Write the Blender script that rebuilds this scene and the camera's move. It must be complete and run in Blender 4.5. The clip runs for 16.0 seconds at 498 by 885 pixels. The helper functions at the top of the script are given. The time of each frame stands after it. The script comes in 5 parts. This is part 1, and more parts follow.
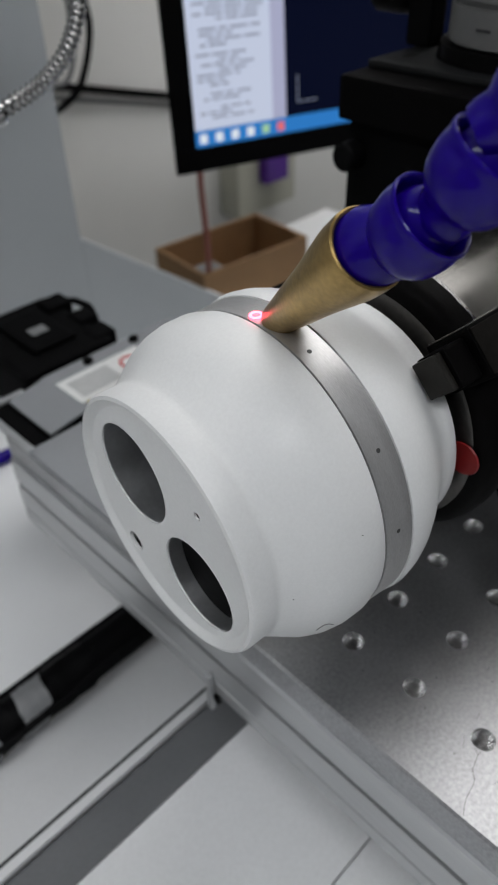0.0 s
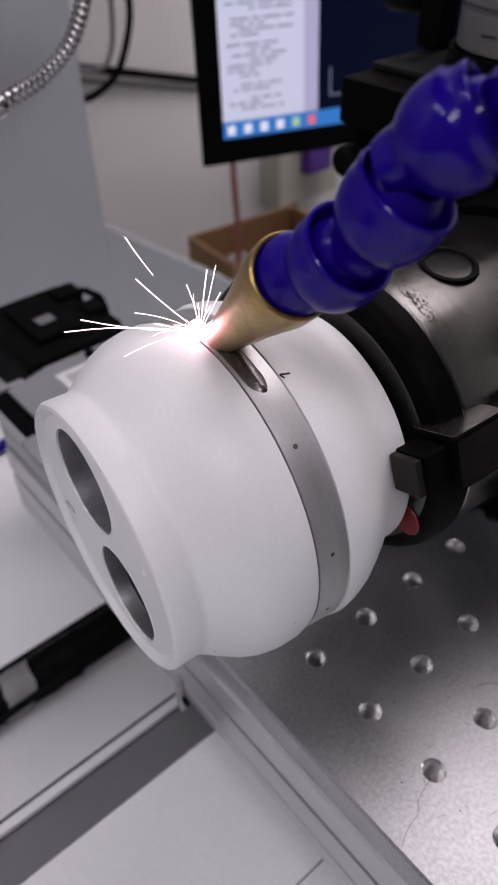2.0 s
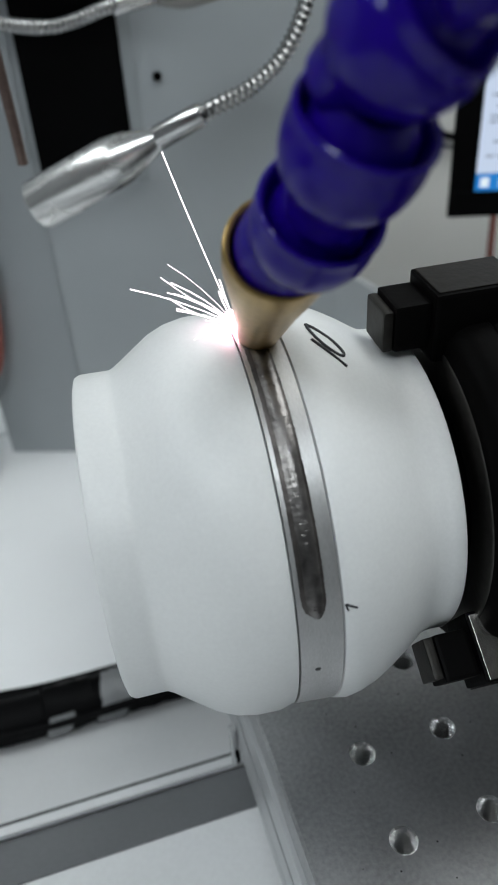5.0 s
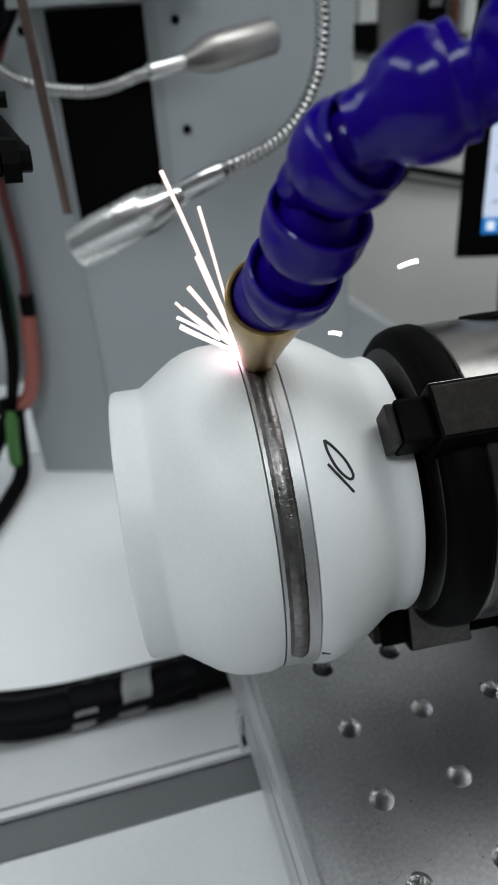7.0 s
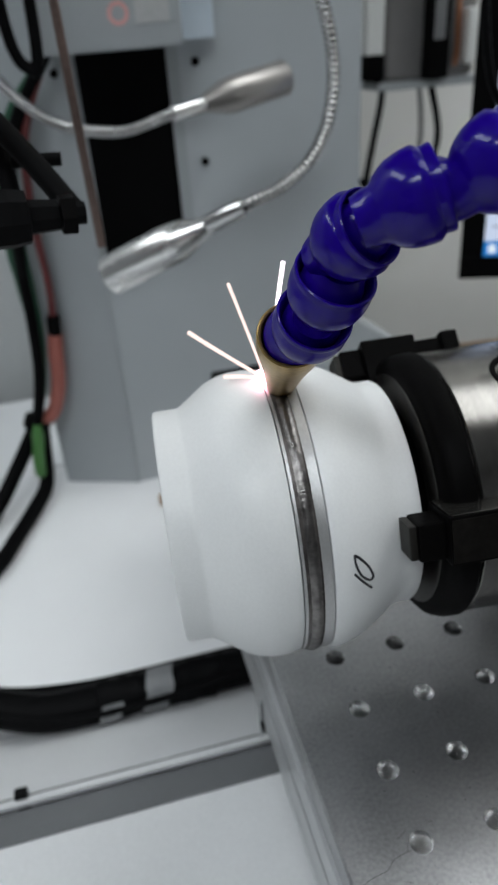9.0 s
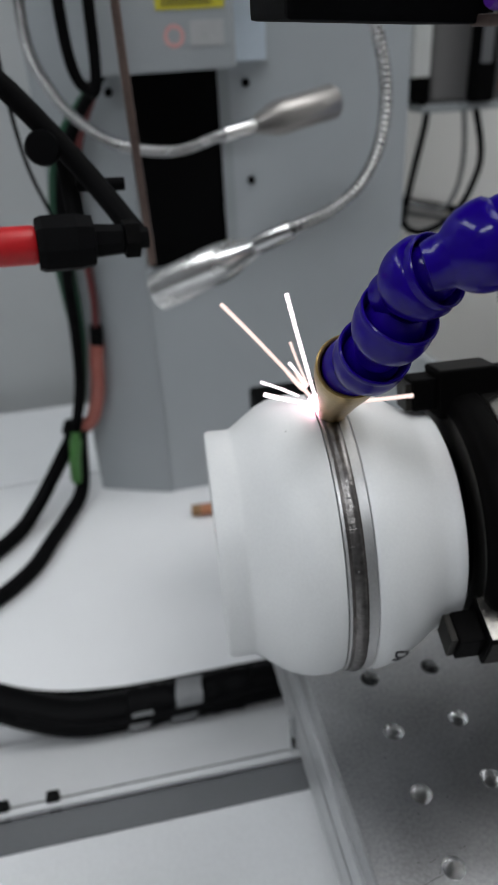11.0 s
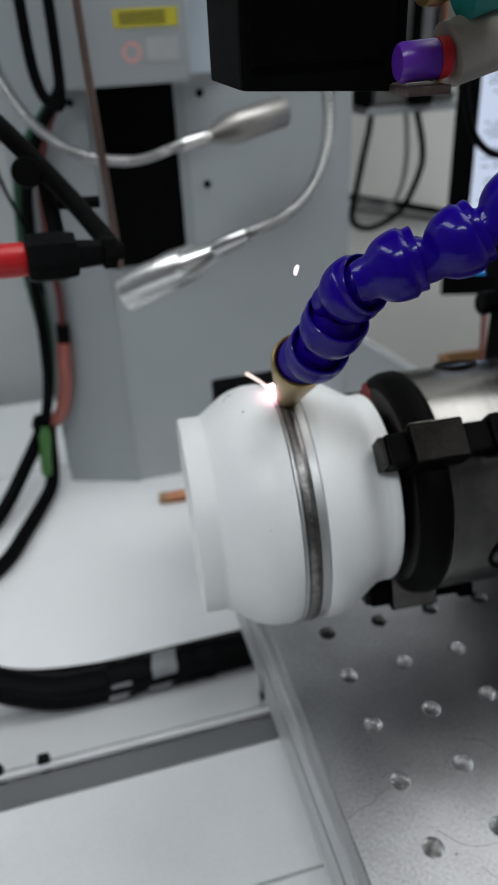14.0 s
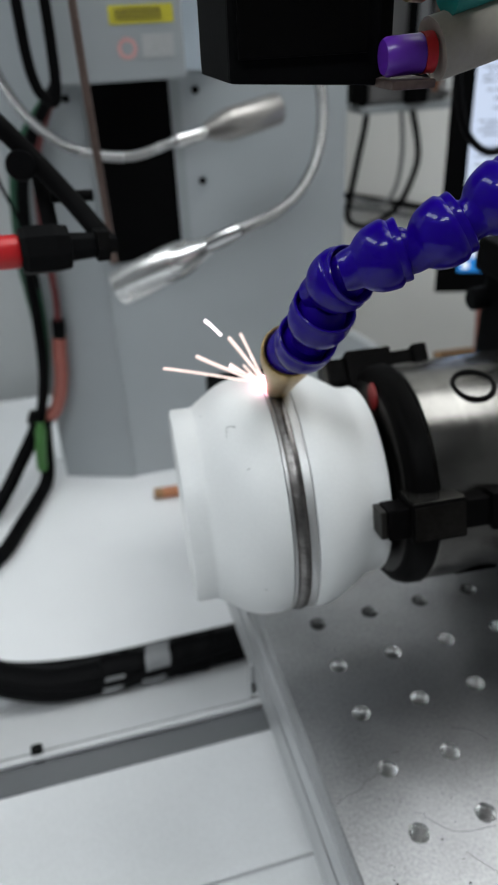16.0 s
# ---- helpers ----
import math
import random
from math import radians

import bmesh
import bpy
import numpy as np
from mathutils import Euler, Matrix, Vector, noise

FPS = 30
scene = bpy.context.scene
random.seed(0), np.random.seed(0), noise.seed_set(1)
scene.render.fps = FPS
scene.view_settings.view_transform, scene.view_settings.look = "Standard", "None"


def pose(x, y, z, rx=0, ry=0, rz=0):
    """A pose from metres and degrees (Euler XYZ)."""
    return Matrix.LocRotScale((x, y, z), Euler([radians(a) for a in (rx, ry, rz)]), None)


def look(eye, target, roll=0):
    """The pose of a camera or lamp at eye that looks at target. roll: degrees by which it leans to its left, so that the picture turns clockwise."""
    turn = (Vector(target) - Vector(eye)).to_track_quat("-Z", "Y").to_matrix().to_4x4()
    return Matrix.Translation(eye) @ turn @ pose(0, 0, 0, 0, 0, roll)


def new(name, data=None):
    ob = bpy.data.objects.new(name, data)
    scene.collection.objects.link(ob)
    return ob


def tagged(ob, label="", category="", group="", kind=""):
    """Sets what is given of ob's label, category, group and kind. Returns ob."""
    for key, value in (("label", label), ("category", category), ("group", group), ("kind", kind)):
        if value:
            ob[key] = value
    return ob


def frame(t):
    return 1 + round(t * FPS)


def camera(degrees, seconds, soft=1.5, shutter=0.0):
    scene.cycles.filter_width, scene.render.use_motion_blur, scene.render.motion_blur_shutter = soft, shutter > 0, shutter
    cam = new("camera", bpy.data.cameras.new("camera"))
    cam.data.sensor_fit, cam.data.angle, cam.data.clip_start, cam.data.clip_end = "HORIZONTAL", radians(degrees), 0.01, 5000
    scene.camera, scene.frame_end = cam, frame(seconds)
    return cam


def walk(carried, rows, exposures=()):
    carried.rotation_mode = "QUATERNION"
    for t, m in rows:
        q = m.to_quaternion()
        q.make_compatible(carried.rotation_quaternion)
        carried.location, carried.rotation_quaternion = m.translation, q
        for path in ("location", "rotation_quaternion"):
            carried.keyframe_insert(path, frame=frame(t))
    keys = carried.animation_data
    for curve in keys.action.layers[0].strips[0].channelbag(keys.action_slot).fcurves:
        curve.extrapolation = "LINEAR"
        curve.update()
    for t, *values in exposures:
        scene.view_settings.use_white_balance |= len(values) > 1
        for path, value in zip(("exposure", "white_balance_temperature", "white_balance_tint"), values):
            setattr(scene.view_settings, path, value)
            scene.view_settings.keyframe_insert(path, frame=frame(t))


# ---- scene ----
cam = camera(38.17, 16.0, soft=1.6)
# the lens stays focused a hand's width away, on the hose and the weld
cam.data.dof.use_dof, cam.data.dof.focus_distance, cam.data.dof.aperture_fstop = True, 0.155, 27.0
PATH = [
    (0, (-0.1241, -0.0823, 0.2092), (0.0351, 0.0854, 0.0181), -1.87),
    (0.5, (-0.1254, -0.0861, 0.2178), (0.0358, 0.0813, 0.0280), -2.31),
    (1, (-0.1225, -0.0928, 0.2231), (0.0348, 0.0774, 0.0326), -2.11),
    (1.5, (-0.1180, -0.0965, 0.2167), (0.0368, 0.0780, 0.0281), -1.65),
    (2, (-0.1023, -0.0926, 0.2126), (0.0420, 0.0839, 0.0176), -1.34),
    (2.5, (-0.0909, -0.0891, 0.2049), (0.0431, 0.0926, 0.0073), -1.03),
    (3, (-0.0806, -0.0916, 0.1948), (0.0417, 0.1033, 0.0022), -0.99),
    (3.5, (-0.0634, -0.0937, 0.1852), (0.0463, 0.1128, -0.0028), -0.09),
    (4, (-0.0612, -0.0915, 0.1869), (0.0295, 0.1261, 0.0014), -1.12),
    (6.5, (-0.0449, -0.1305, 0.1952), (0.0072, 0.1204, 0.0393), -4.91),
    (7, (-0.0576, -0.1353, 0.2029), (-0.0015, 0.1115, 0.0419), -3.83),
    (7.5, (-0.0624, -0.1500, 0.2153), (-0.0086, 0.0997, 0.0580), -4.31),
    (8, (-0.0668, -0.1543, 0.2188), (-0.0118, 0.0949, 0.0612), -3.95),
    (10.5, (-0.0679, -0.1647, 0.2238), (-0.0201, 0.0886, 0.0704), -4.10),
    (11, (-0.0749, -0.1601, 0.2261), (-0.0310, 0.0944, 0.0735), -3.24),
    (11.5, (-0.0745, -0.1581, 0.2224), (-0.0318, 0.0951, 0.0673), -3.43),
    (12, (-0.0725, -0.1582, 0.2225), (-0.0295, 0.0951, 0.0676), -3.82),
    (12.5, (-0.0724, -0.1607, 0.2257), (-0.0281, 0.0933, 0.0724), -3.74),
    (13, (-0.0709, -0.1607, 0.2245), (-0.0256, 0.0926, 0.0703), -3.95),
    (13.5, (-0.0799, -0.1819, 0.2383), (-0.0226, 0.0684, 0.0833), -3.29),
    (14, (-0.0835, -0.1913, 0.2419), (-0.0238, 0.0578, 0.0858), -2.97),
    (14.5, (-0.0861, -0.2047, 0.2478), (-0.0250, 0.0457, 0.0943), -2.77),
    (15, (-0.0869, -0.2019, 0.2464), (-0.0286, 0.0484, 0.0916), -2.77),
    (15.5, (-0.0848, -0.1969, 0.2432), (-0.0246, 0.0522, 0.0872), -2.69),
    (16, (-0.0824, -0.1959, 0.2410), (-0.0216, 0.0527, 0.0845), -2.63),
]
EXPOSURES = [(0.0, -0.085, 6500, 11), (0.35, -0.085, 6500, 11), (0.5, 0.05, 6780, 33), (1.0, 0.055, 6850, 39), (1.5, 0.005, 6720, 32), (2.0, -0.045, 6600, 27), (2.5, 0.005, 6620, 31), (3.0, 0.005, 6580, 27), (3.4, 0.005, 6300, 9), (4.2, 0.055, 6250, 5), (6.3, 0.105, 6250, 6), (8.2, 0.065, 6250, 7), (10.4, 0.085, 6350, 9), (11.0, -0.015, 6350, 10), (11.5, -0.19, 6350, 10), (12.0, -0.06, 6400, 11), (12.5, -0.12, 6400, 11), (13.5, -0.07, 6400, 11), (14.2, 0.065, 6300, 7), (15.0, 0.065, 6300, 7), (15.5, 0.145, 6350, 8), (16.0, 0.205, 6300, 7)]
walk(cam, [(t, look(eye, target, roll)) for t, eye, target, roll in PATH], EXPOSURES)

# ---- world and light ----
world = bpy.data.worlds.new("room_air")
scene.world = world
world.use_nodes = True
world.node_tree.nodes["Background"].inputs[0].default_value = (0.55, 0.6, 0.66, 1)
world.node_tree.nodes["Background"].inputs[1].default_value = 0.10


def area(name, x, y, z, sx, sy, watts, color, tx, ty, tz):
    data = bpy.data.lights.new(name, "AREA")
    data.shape, data.size, data.size_y, data.energy, data.color = "RECTANGLE", sx, sy, watts, color
    ob = new(name, data)
    ob.matrix_world = look((x, y, z), (tx, ty, tz))
    return ob


# Unseen lamps, invented; the back one is placed for wall and plate brightness.
area("assumed_lamp_front", -0.55, -0.85, 1.52, 1.2, 0.3, 12.8, (0.95, 0.98, 1.0), -0.55, -0.85, 0)
area("assumed_lamp_side", -1.15, 0.25, 1.52, 0.3, 1.2, 7.5, (0.95, 0.98, 1.0), -1.15, 0.25, 0)
area("assumed_lamp_back", 0.82, 0.14, 1.52, 1.1, 0.8, 6.6, (1.0, 0.98, 0.95), 0.82, 0.14, 0)

# ---- materials ----


def material(name, color, rough=0.5, metal=0.0, grain=60.0, vary=0.06, bump=0.05, stains=0.0, stain_color=None, coat=0.0,
             rough_vary=0.08, stretch=(1, 1, 1), sss=0.0, big=6.0, spec=0.5):
    m = bpy.data.materials.new(name)
    m.use_nodes = True
    nt = m.node_tree
    b = nt.nodes["Principled BSDF"]
    tc = nt.nodes.new("ShaderNodeTexCoord")
    mp = nt.nodes.new("ShaderNodeMapping")
    mp.inputs["Scale"].default_value = stretch
    nt.links.new(tc.outputs["Object"], mp.inputs[0])

    def noise_at(scale, detail=4.0):
        n = nt.nodes.new("ShaderNodeTexNoise")
        n.inputs["Scale"].default_value, n.inputs["Detail"].default_value = scale, detail
        nt.links.new(mp.outputs[0], n.inputs["Vector"])
        return n

    fine, wide = noise_at(grain * 10, 3.0), noise_at(big * 6, 5.0)
    ramp = nt.nodes.new("ShaderNodeValToRGB")
    lo = [max(0, c * (1 - vary * 1.6)) for c in color]
    hi = [min(1, c * (1 + vary)) for c in color]
    ramp.color_ramp.elements[0].color, ramp.color_ramp.elements[1].color = (*lo, 1), (*hi, 1)
    ramp.color_ramp.elements[0].position, ramp.color_ramp.elements[1].position = 0.32, 0.68
    mixv = nt.nodes.new("ShaderNodeMath")
    mixv.operation = "MULTIPLY_ADD"
    mixv.inputs[1].default_value = 0.45
    nt.links.new(fine.outputs["Fac"], mixv.inputs[0])
    half = nt.nodes.new("ShaderNodeMath")
    half.operation = "MULTIPLY"
    half.inputs[1].default_value = 0.55
    nt.links.new(wide.outputs["Fac"], half.inputs[0])
    nt.links.new(half.outputs[0], mixv.inputs[2])
    nt.links.new(mixv.outputs[0], ramp.inputs[0])
    out = ramp.outputs[0]
    if stains:
        st = noise_at(big * 2.2, 8.0)
        sr = nt.nodes.new("ShaderNodeValToRGB")
        sr.color_ramp.elements[0].position, sr.color_ramp.elements[1].position = 0.52, 0.74
        nt.links.new(st.outputs["Fac"], sr.inputs[0])
        sm = nt.nodes.new("ShaderNodeMath")
        sm.operation = "MULTIPLY"
        sm.inputs[1].default_value = stains
        nt.links.new(sr.outputs[0], sm.inputs[0])
        mx = nt.nodes.new("ShaderNodeMixRGB")
        nt.links.new(sm.outputs[0], mx.inputs[0])
        nt.links.new(out, mx.inputs[1])
        mx.inputs[2].default_value = (*(stain_color or [c * 0.4 for c in color]), 1)
        out = mx.outputs[0]
    nt.links.new(out, b.inputs["Base Color"])
    rr = nt.nodes.new("ShaderNodeMapRange")
    rr.inputs["To Min"].default_value, rr.inputs["To Max"].default_value = max(0.02, rough - rough_vary), min(1, rough + rough_vary)
    nt.links.new(wide.outputs["Fac"], rr.inputs[0])
    nt.links.new(rr.outputs[0], b.inputs["Roughness"])
    b.inputs["Metallic"].default_value = metal
    b.inputs["Specular IOR Level"].default_value = spec
    if coat:
        b.inputs["Coat Weight"].default_value = coat
        b.inputs["Coat Roughness"].default_value = 0.06
    if bump:
        bp = nt.nodes.new("ShaderNodeBump")
        bp.inputs["Strength"].default_value, bp.inputs["Distance"].default_value = bump, 0.0006
        nt.links.new(fine.outputs["Fac"], bp.inputs["Height"])
        nt.links.new(bp.outputs[0], b.inputs["Normal"])
    return m


def glowing(name, color, strength):
    m = bpy.data.materials.new(name)
    m.use_nodes = True
    b = m.node_tree.nodes["Principled BSDF"]
    b.inputs["Base Color"].default_value = (*[0.2 * min(1, c) for c in color], 1)
    b.inputs["Specular IOR Level"].default_value = 0.1
    b.inputs["Emission Color"].default_value = (*color, 1)
    b.inputs["Emission Strength"].default_value = strength
    return m


WHITE_COAT = material("white_powder_coat", (0.74, 0.75, 0.75), 0.42, 0, 120, 0.03, 0.06, 0.10, (0.5, 0.5, 0.49))
RING_STEEL = material("turned_steel", (0.54, 0.54, 0.54), 0.45, 0.85, 90, 0.12, 0.08, 0.25, (0.2, 0.2, 0.2), stretch=(6, 1, 1))
SOOT_STEEL = material("heat_tinted_steel", (0.085, 0.076, 0.072), 0.42, 0.7, 30, 0.45, 0.15, 0.5, (0.045, 0.04, 0.045), big=14)
BEAD_STEEL = material("weld_bead_steel", (0.19, 0.18, 0.175), 0.34, 0.95, 50, 0.35, 0.3, 0.55, (0.07, 0.06, 0.06), big=24)
OPENING_METAL = material("bare_opening_metal", (0.55, 0.56, 0.575), 0.30, 0.9, 60, 0.10, 0.05)
INNER_DARK = material("dim_grey_casting", (0.085, 0.082, 0.078), 0.36, 1.0, 60, 0.15, 0.1)
DARK_HOLE = material("dark_inside", (0.006, 0.006, 0.006), 0.7, 0, 40, 0.2, 0.05, spec=0.1)
PLATE_METAL = material("worn_cast_plate", (0.41, 0.415, 0.425), 0.42, 0.96, 80, 0.20, 0.11, 0.35, (0.30, 0.30, 0.305), rough_vary=0.10, big=5)
THREAD_METAL = material("bright_thread", (0.62, 0.62, 0.62), 0.22, 1.0, 90, 0.15, 0.1)
RAIL_METAL = material("anodised_extrusion", (0.50, 0.51, 0.52), 0.38, 0.7, 60, 0.06, 0.08, 0.15, (0.3, 0.3, 0.3), stretch=(1, 0.06, 1))
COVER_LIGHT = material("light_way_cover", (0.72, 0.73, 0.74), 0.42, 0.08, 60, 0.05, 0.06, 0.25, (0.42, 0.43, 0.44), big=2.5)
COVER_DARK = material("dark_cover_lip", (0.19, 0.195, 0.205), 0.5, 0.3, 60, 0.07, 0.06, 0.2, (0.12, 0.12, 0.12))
BED_WHITE = material("white_machine_bed", (0.80, 0.81, 0.82), 0.38, 0, 60, 0.03, 0.05, 0.15, (0.62, 0.62, 0.62), big=2.0)
COLUMN_GREY = material("grey_column_paint", (0.43, 0.46, 0.48), 0.45, 0, 90, 0.04, 0.08, 0.12, (0.41, 0.43, 0.45), big=2.0)
FOOT_GREY = material("dull_grey_casting_paint", (0.24, 0.25, 0.265), 0.5, 0, 90, 0.06, 0.08, 0.2, (0.18, 0.19, 0.20), big=3.0)
# Grey of boxes and trim; also the column side's shading put into colour.
SECOND_GREY = material("grey_paint_and_side_tone", (0.35, 0.375, 0.39), 0.45, 0, 90, 0.04, 0.08, 0.1, (0.33, 0.35, 0.36), big=2.0)
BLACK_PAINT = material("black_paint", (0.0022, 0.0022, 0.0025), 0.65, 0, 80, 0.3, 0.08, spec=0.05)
BLACK_STEEL = material("black_oxide_steel", (0.0022, 0.0020, 0.0021), 0.5, 0.0, 80, 0.3, 0.12, 0.3, (0.004, 0.0037, 0.0033), spec=0.04)
LENS_PLATE = material("dark_grey_plate_paint", (0.010, 0.0105, 0.011), 0.5, 0, 60, 0.15, 0.1, 0.2, (0.01, 0.01, 0.01), spec=0.15)
WORN_JAW = material("worn_jaw_steel", (0.024, 0.022, 0.020), 0.40, 0.9, 60, 0.25, 0.12, 0.5, (0.014, 0.013, 0.012), big=14, spec=0.2)
JAW_SIDE = material("ground_jaw_side_steel", (0.22, 0.213, 0.20), 0.24, 0.97, 60, 0.2, 0.12, 0.5, (0.16, 0.15, 0.14), big=14)
PAD_STEEL = material("rubbed_pad_steel", (0.017, 0.0155, 0.013), 0.5, 0.5, 60, 0.3, 0.12, 0.5, (0.02, 0.018, 0.016), big=20)
JUNCTION_GREY = material("grey_brown_box_paint", (0.17, 0.165, 0.165), 0.5, 0, 60, 0.08, 0.06)
WALL_TONE_GREY = material("pale_grey_wall_tone", (0.52, 0.535, 0.535), 0.5, 0, 90, 0.04, 0.06, 0.1, (0.5, 0.51, 0.52), big=2.0)
BLACK_RUBBER = material("black_cable_sheath", (0.0024, 0.0024, 0.0028), 0.55, 0, 60, 0.2, 0.05, spec=0.06)
GREY_TAPE = material("grey_tape", (0.17, 0.175, 0.18), 0.5, 0, 60, 0.12, 0.15, 0.3, (0.2, 0.2, 0.2))
CHUCK_STEEL = material("ground_chuck_steel", (0.19, 0.184, 0.175), 0.18, 0.97, 70, 0.15, 0.12, 0.25, (0.13, 0.125, 0.12), stretch=(8, 1, 1))
BLUE_PLASTIC = material("blue_hose_plastic", (0.010, 0.0010, 0.19), 0.30, 0, 50, 0.08, 0.02, spec=0.05, coat=0.30)
BRASS = material("worn_brass", (0.40, 0.27, 0.10), 0.33, 0.85, 80, 0.2, 0.12, 0.45, (0.16, 0.10, 0.045), big=12)
CHROME = material("satin_chrome", (0.66, 0.66, 0.66), 0.2, 1.0, 60, 0.08, 0.04)
NECK_METAL = material("dull_chrome_neck", (0.42, 0.42, 0.42), 0.26, 1.0, 60, 0.12, 0.05)
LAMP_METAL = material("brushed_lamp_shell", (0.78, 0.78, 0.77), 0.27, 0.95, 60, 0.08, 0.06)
# Shell of the second lamp, a darker and rougher grey than the first.
LAMP_DARKER = material("darker_lamp_shell", (0.36, 0.345, 0.33), 0.36, 0.85, 60, 0.1, 0.06)
WALL_WHITE = material("white_wall_paint", (0.82, 0.82, 0.80), 0.7, 0, 60, 0.03, 0.08, 0.08, (0.62, 0.62, 0.6), big=1.5)
ROOM_GREY = material("dull_grey_closing_wall", (0.22, 0.225, 0.23), 0.8, 0, 60, 0.05, 0.05, 0.08, (0.16, 0.16, 0.16), big=1.0)
FLOOR_GREY = material("grey_floor", (0.16, 0.165, 0.17), 0.5, 0, 20, 0.1, 0.05, 0.2, (0.2, 0.2, 0.2), big=1)
CARDBOARD = material("brown_cardboard", (0.31, 0.18, 0.085), 0.75, 0, 60, 0.12, 0.15, 0.2, (0.22, 0.13, 0.06))
RED_PAINT = material("dull_red_paint", (0.20, 0.007, 0.007), 0.45, 0, 50, 0.1, 0.05, 0.5, (0.10, 0.006, 0.005), big=20)
RED_PLASTIC = material("red_plastic", (0.50, 0.012, 0.016), 0.38, 0, 50, 0.06, 0.03)
GREEN_WIRE = material("green_wire", (0.010, 0.065, 0.032), 0.4, 0, 50, 0.1, 0.03)
LIME_WIRE = material("yellow_green_wire", (0.06, 0.20, 0.04), 0.4, 0, 50, 0.1, 0.03)
DARK_RED_WIRE = material("dark_red_wire", (0.11, 0.018, 0.018), 0.45, 0, 50, 0.1, 0.03)
SALMON_WIRE = material("faded_red_wire", (0.34, 0.105, 0.082), 0.45, 0, 50, 0.1, 0.03)
COPPER = material("copper_tube", (0.50, 0.22, 0.12), 0.35, 0.8, 60, 0.2, 0.08)
DULL_BROWN = material("oxidised_copper_rod", (0.16, 0.115, 0.10), 0.4, 0.7, 60, 0.2, 0.08)
LABEL_WHITE = material("label_film", (0.72, 0.73, 0.72), 0.4, 0, 60, 0.03, 0.02)
LENS_GREY = material("grey_lens_paint", (0.12, 0.12, 0.118), 0.45, 0, 60, 0.05, 0.04)
LABEL_GREY = material("label_print", (0.45, 0.46, 0.46), 0.5, 0, 60, 0.1, 0.02)
YELLOW = material("yellow_sticker", (0.62, 0.55, 0.05), 0.4, 0, 60, 0.06, 0.02)
PINK = material("faded_red_stamp", (0.66, 0.36, 0.34), 0.5, 0, 60, 0.1, 0.02)
PURPLE = material("purple_fitting", (0.10, 0.02, 0.32), 0.3, 0, 60, 0.08, 0.02)
TEAL = material("teal_sleeve", (0.02, 0.22, 0.20), 0.4, 0, 60, 0.08, 0.02)
PALE_BLUE = material("pale_blue_film", (0.60, 0.68, 0.76), 0.35, 0, 60, 0.03, 0.02)
IVORY = material("ivory_plastic", (0.52, 0.52, 0.44), 0.4, 0, 60, 0.04, 0.02)
TAUPE = material("grey_brown_sleeve", (0.36, 0.33, 0.28), 0.5, 0, 60, 0.06, 0.02)
INK = material("black_ink", (0.015, 0.015, 0.02), 0.5, 0, 60, 0.2, 0.0)
INK_GREY = material("scratch_dirt", (0.05, 0.05, 0.05), 0.6, 0, 60, 0.2, 0.0)
SCREEN_PAPER = glowing("lit_page", (0.66, 0.73, 0.90), 0.75)
SCREEN_DARK = glowing("lit_drawing_area", (0.002, 0.004, 0.020), 0.6)
SCREEN_BAR = glowing("lit_task_bar", (0.03, 0.22, 0.62), 0.8)
SCREEN_TEXT = glowing("lit_page_print", (0.24, 0.27, 0.36), 0.75)
SCREEN_EDGE = glowing("lit_page_margin", (0.50, 0.52, 0.72), 0.7)
ICON_RED = glowing("lit_red_icon", (0.75, 0.16, 0.18), 0.9)
ICON_GREEN = glowing("lit_green_icon", (0.35, 0.6, 0.35), 0.9)
ICON_WHITE = glowing("lit_white_icon", (0.75, 0.8, 0.85), 0.9)
PLASMA = glowing("weld_plasma", (1.0, 0.44, 0.58), 15.0)
SPARK = glowing("white_hot_spark", (1.0, 0.84, 0.88), 3.0)
SPARK_WARM = glowing("peach_hot_spark", (1.0, 0.78, 0.71), 1.2)
AIM_RED = glowing("aiming_laser_light", (1.0, 0.10, 0.16), 9)

# ---- building helpers ----


def part(name, bm, mat, parent=None, label="", smooth=False):
    me = bpy.data.meshes.new(name)
    bmesh.ops.recalc_face_normals(bm, faces=bm.faces)
    if smooth:
        for f in bm.faces:
            f.smooth = True
        for e in bm.edges:
            if len(e.link_faces) == 2 and e.calc_face_angle(0) > 0.7:
                e.smooth = False
    bm.to_mesh(me)
    bm.free()
    for one in (mat if isinstance(mat, (list, tuple)) else [mat]):
        me.materials.append(one)
    ob = new(name, me)
    if parent:
        ob.parent = parent
    if label:
        ob["label"] = label
    return ob


def thing(name, label, category, group="", kind="", m=None):
    ob = new(name)
    ob.empty_display_size = 0.01
    if m is not None:
        ob.matrix_world = m
    return tagged(ob, label, category, group, kind)


def box(x0, y0, z0, x1, y1, z1, bevel=0.0, bm=None, seg=2):
    bm = bm or bmesh.new()
    got = bmesh.ops.create_cube(bm, size=1)
    c = Vector(((x0 + x1) / 2, (y0 + y1) / 2, (z0 + z1) / 2))
    for v in got["verts"]:
        v.co = Vector((v.co.x * (x1 - x0), v.co.y * (y1 - y0), v.co.z * (z1 - z0))) + c
    if bevel:
        edges = list({e for v in got["verts"] for e in v.link_edges})
        bmesh.ops.bevel(bm, geom=edges, offset=bevel, segments=seg, affect="EDGES", profile=0.7)
    return bm


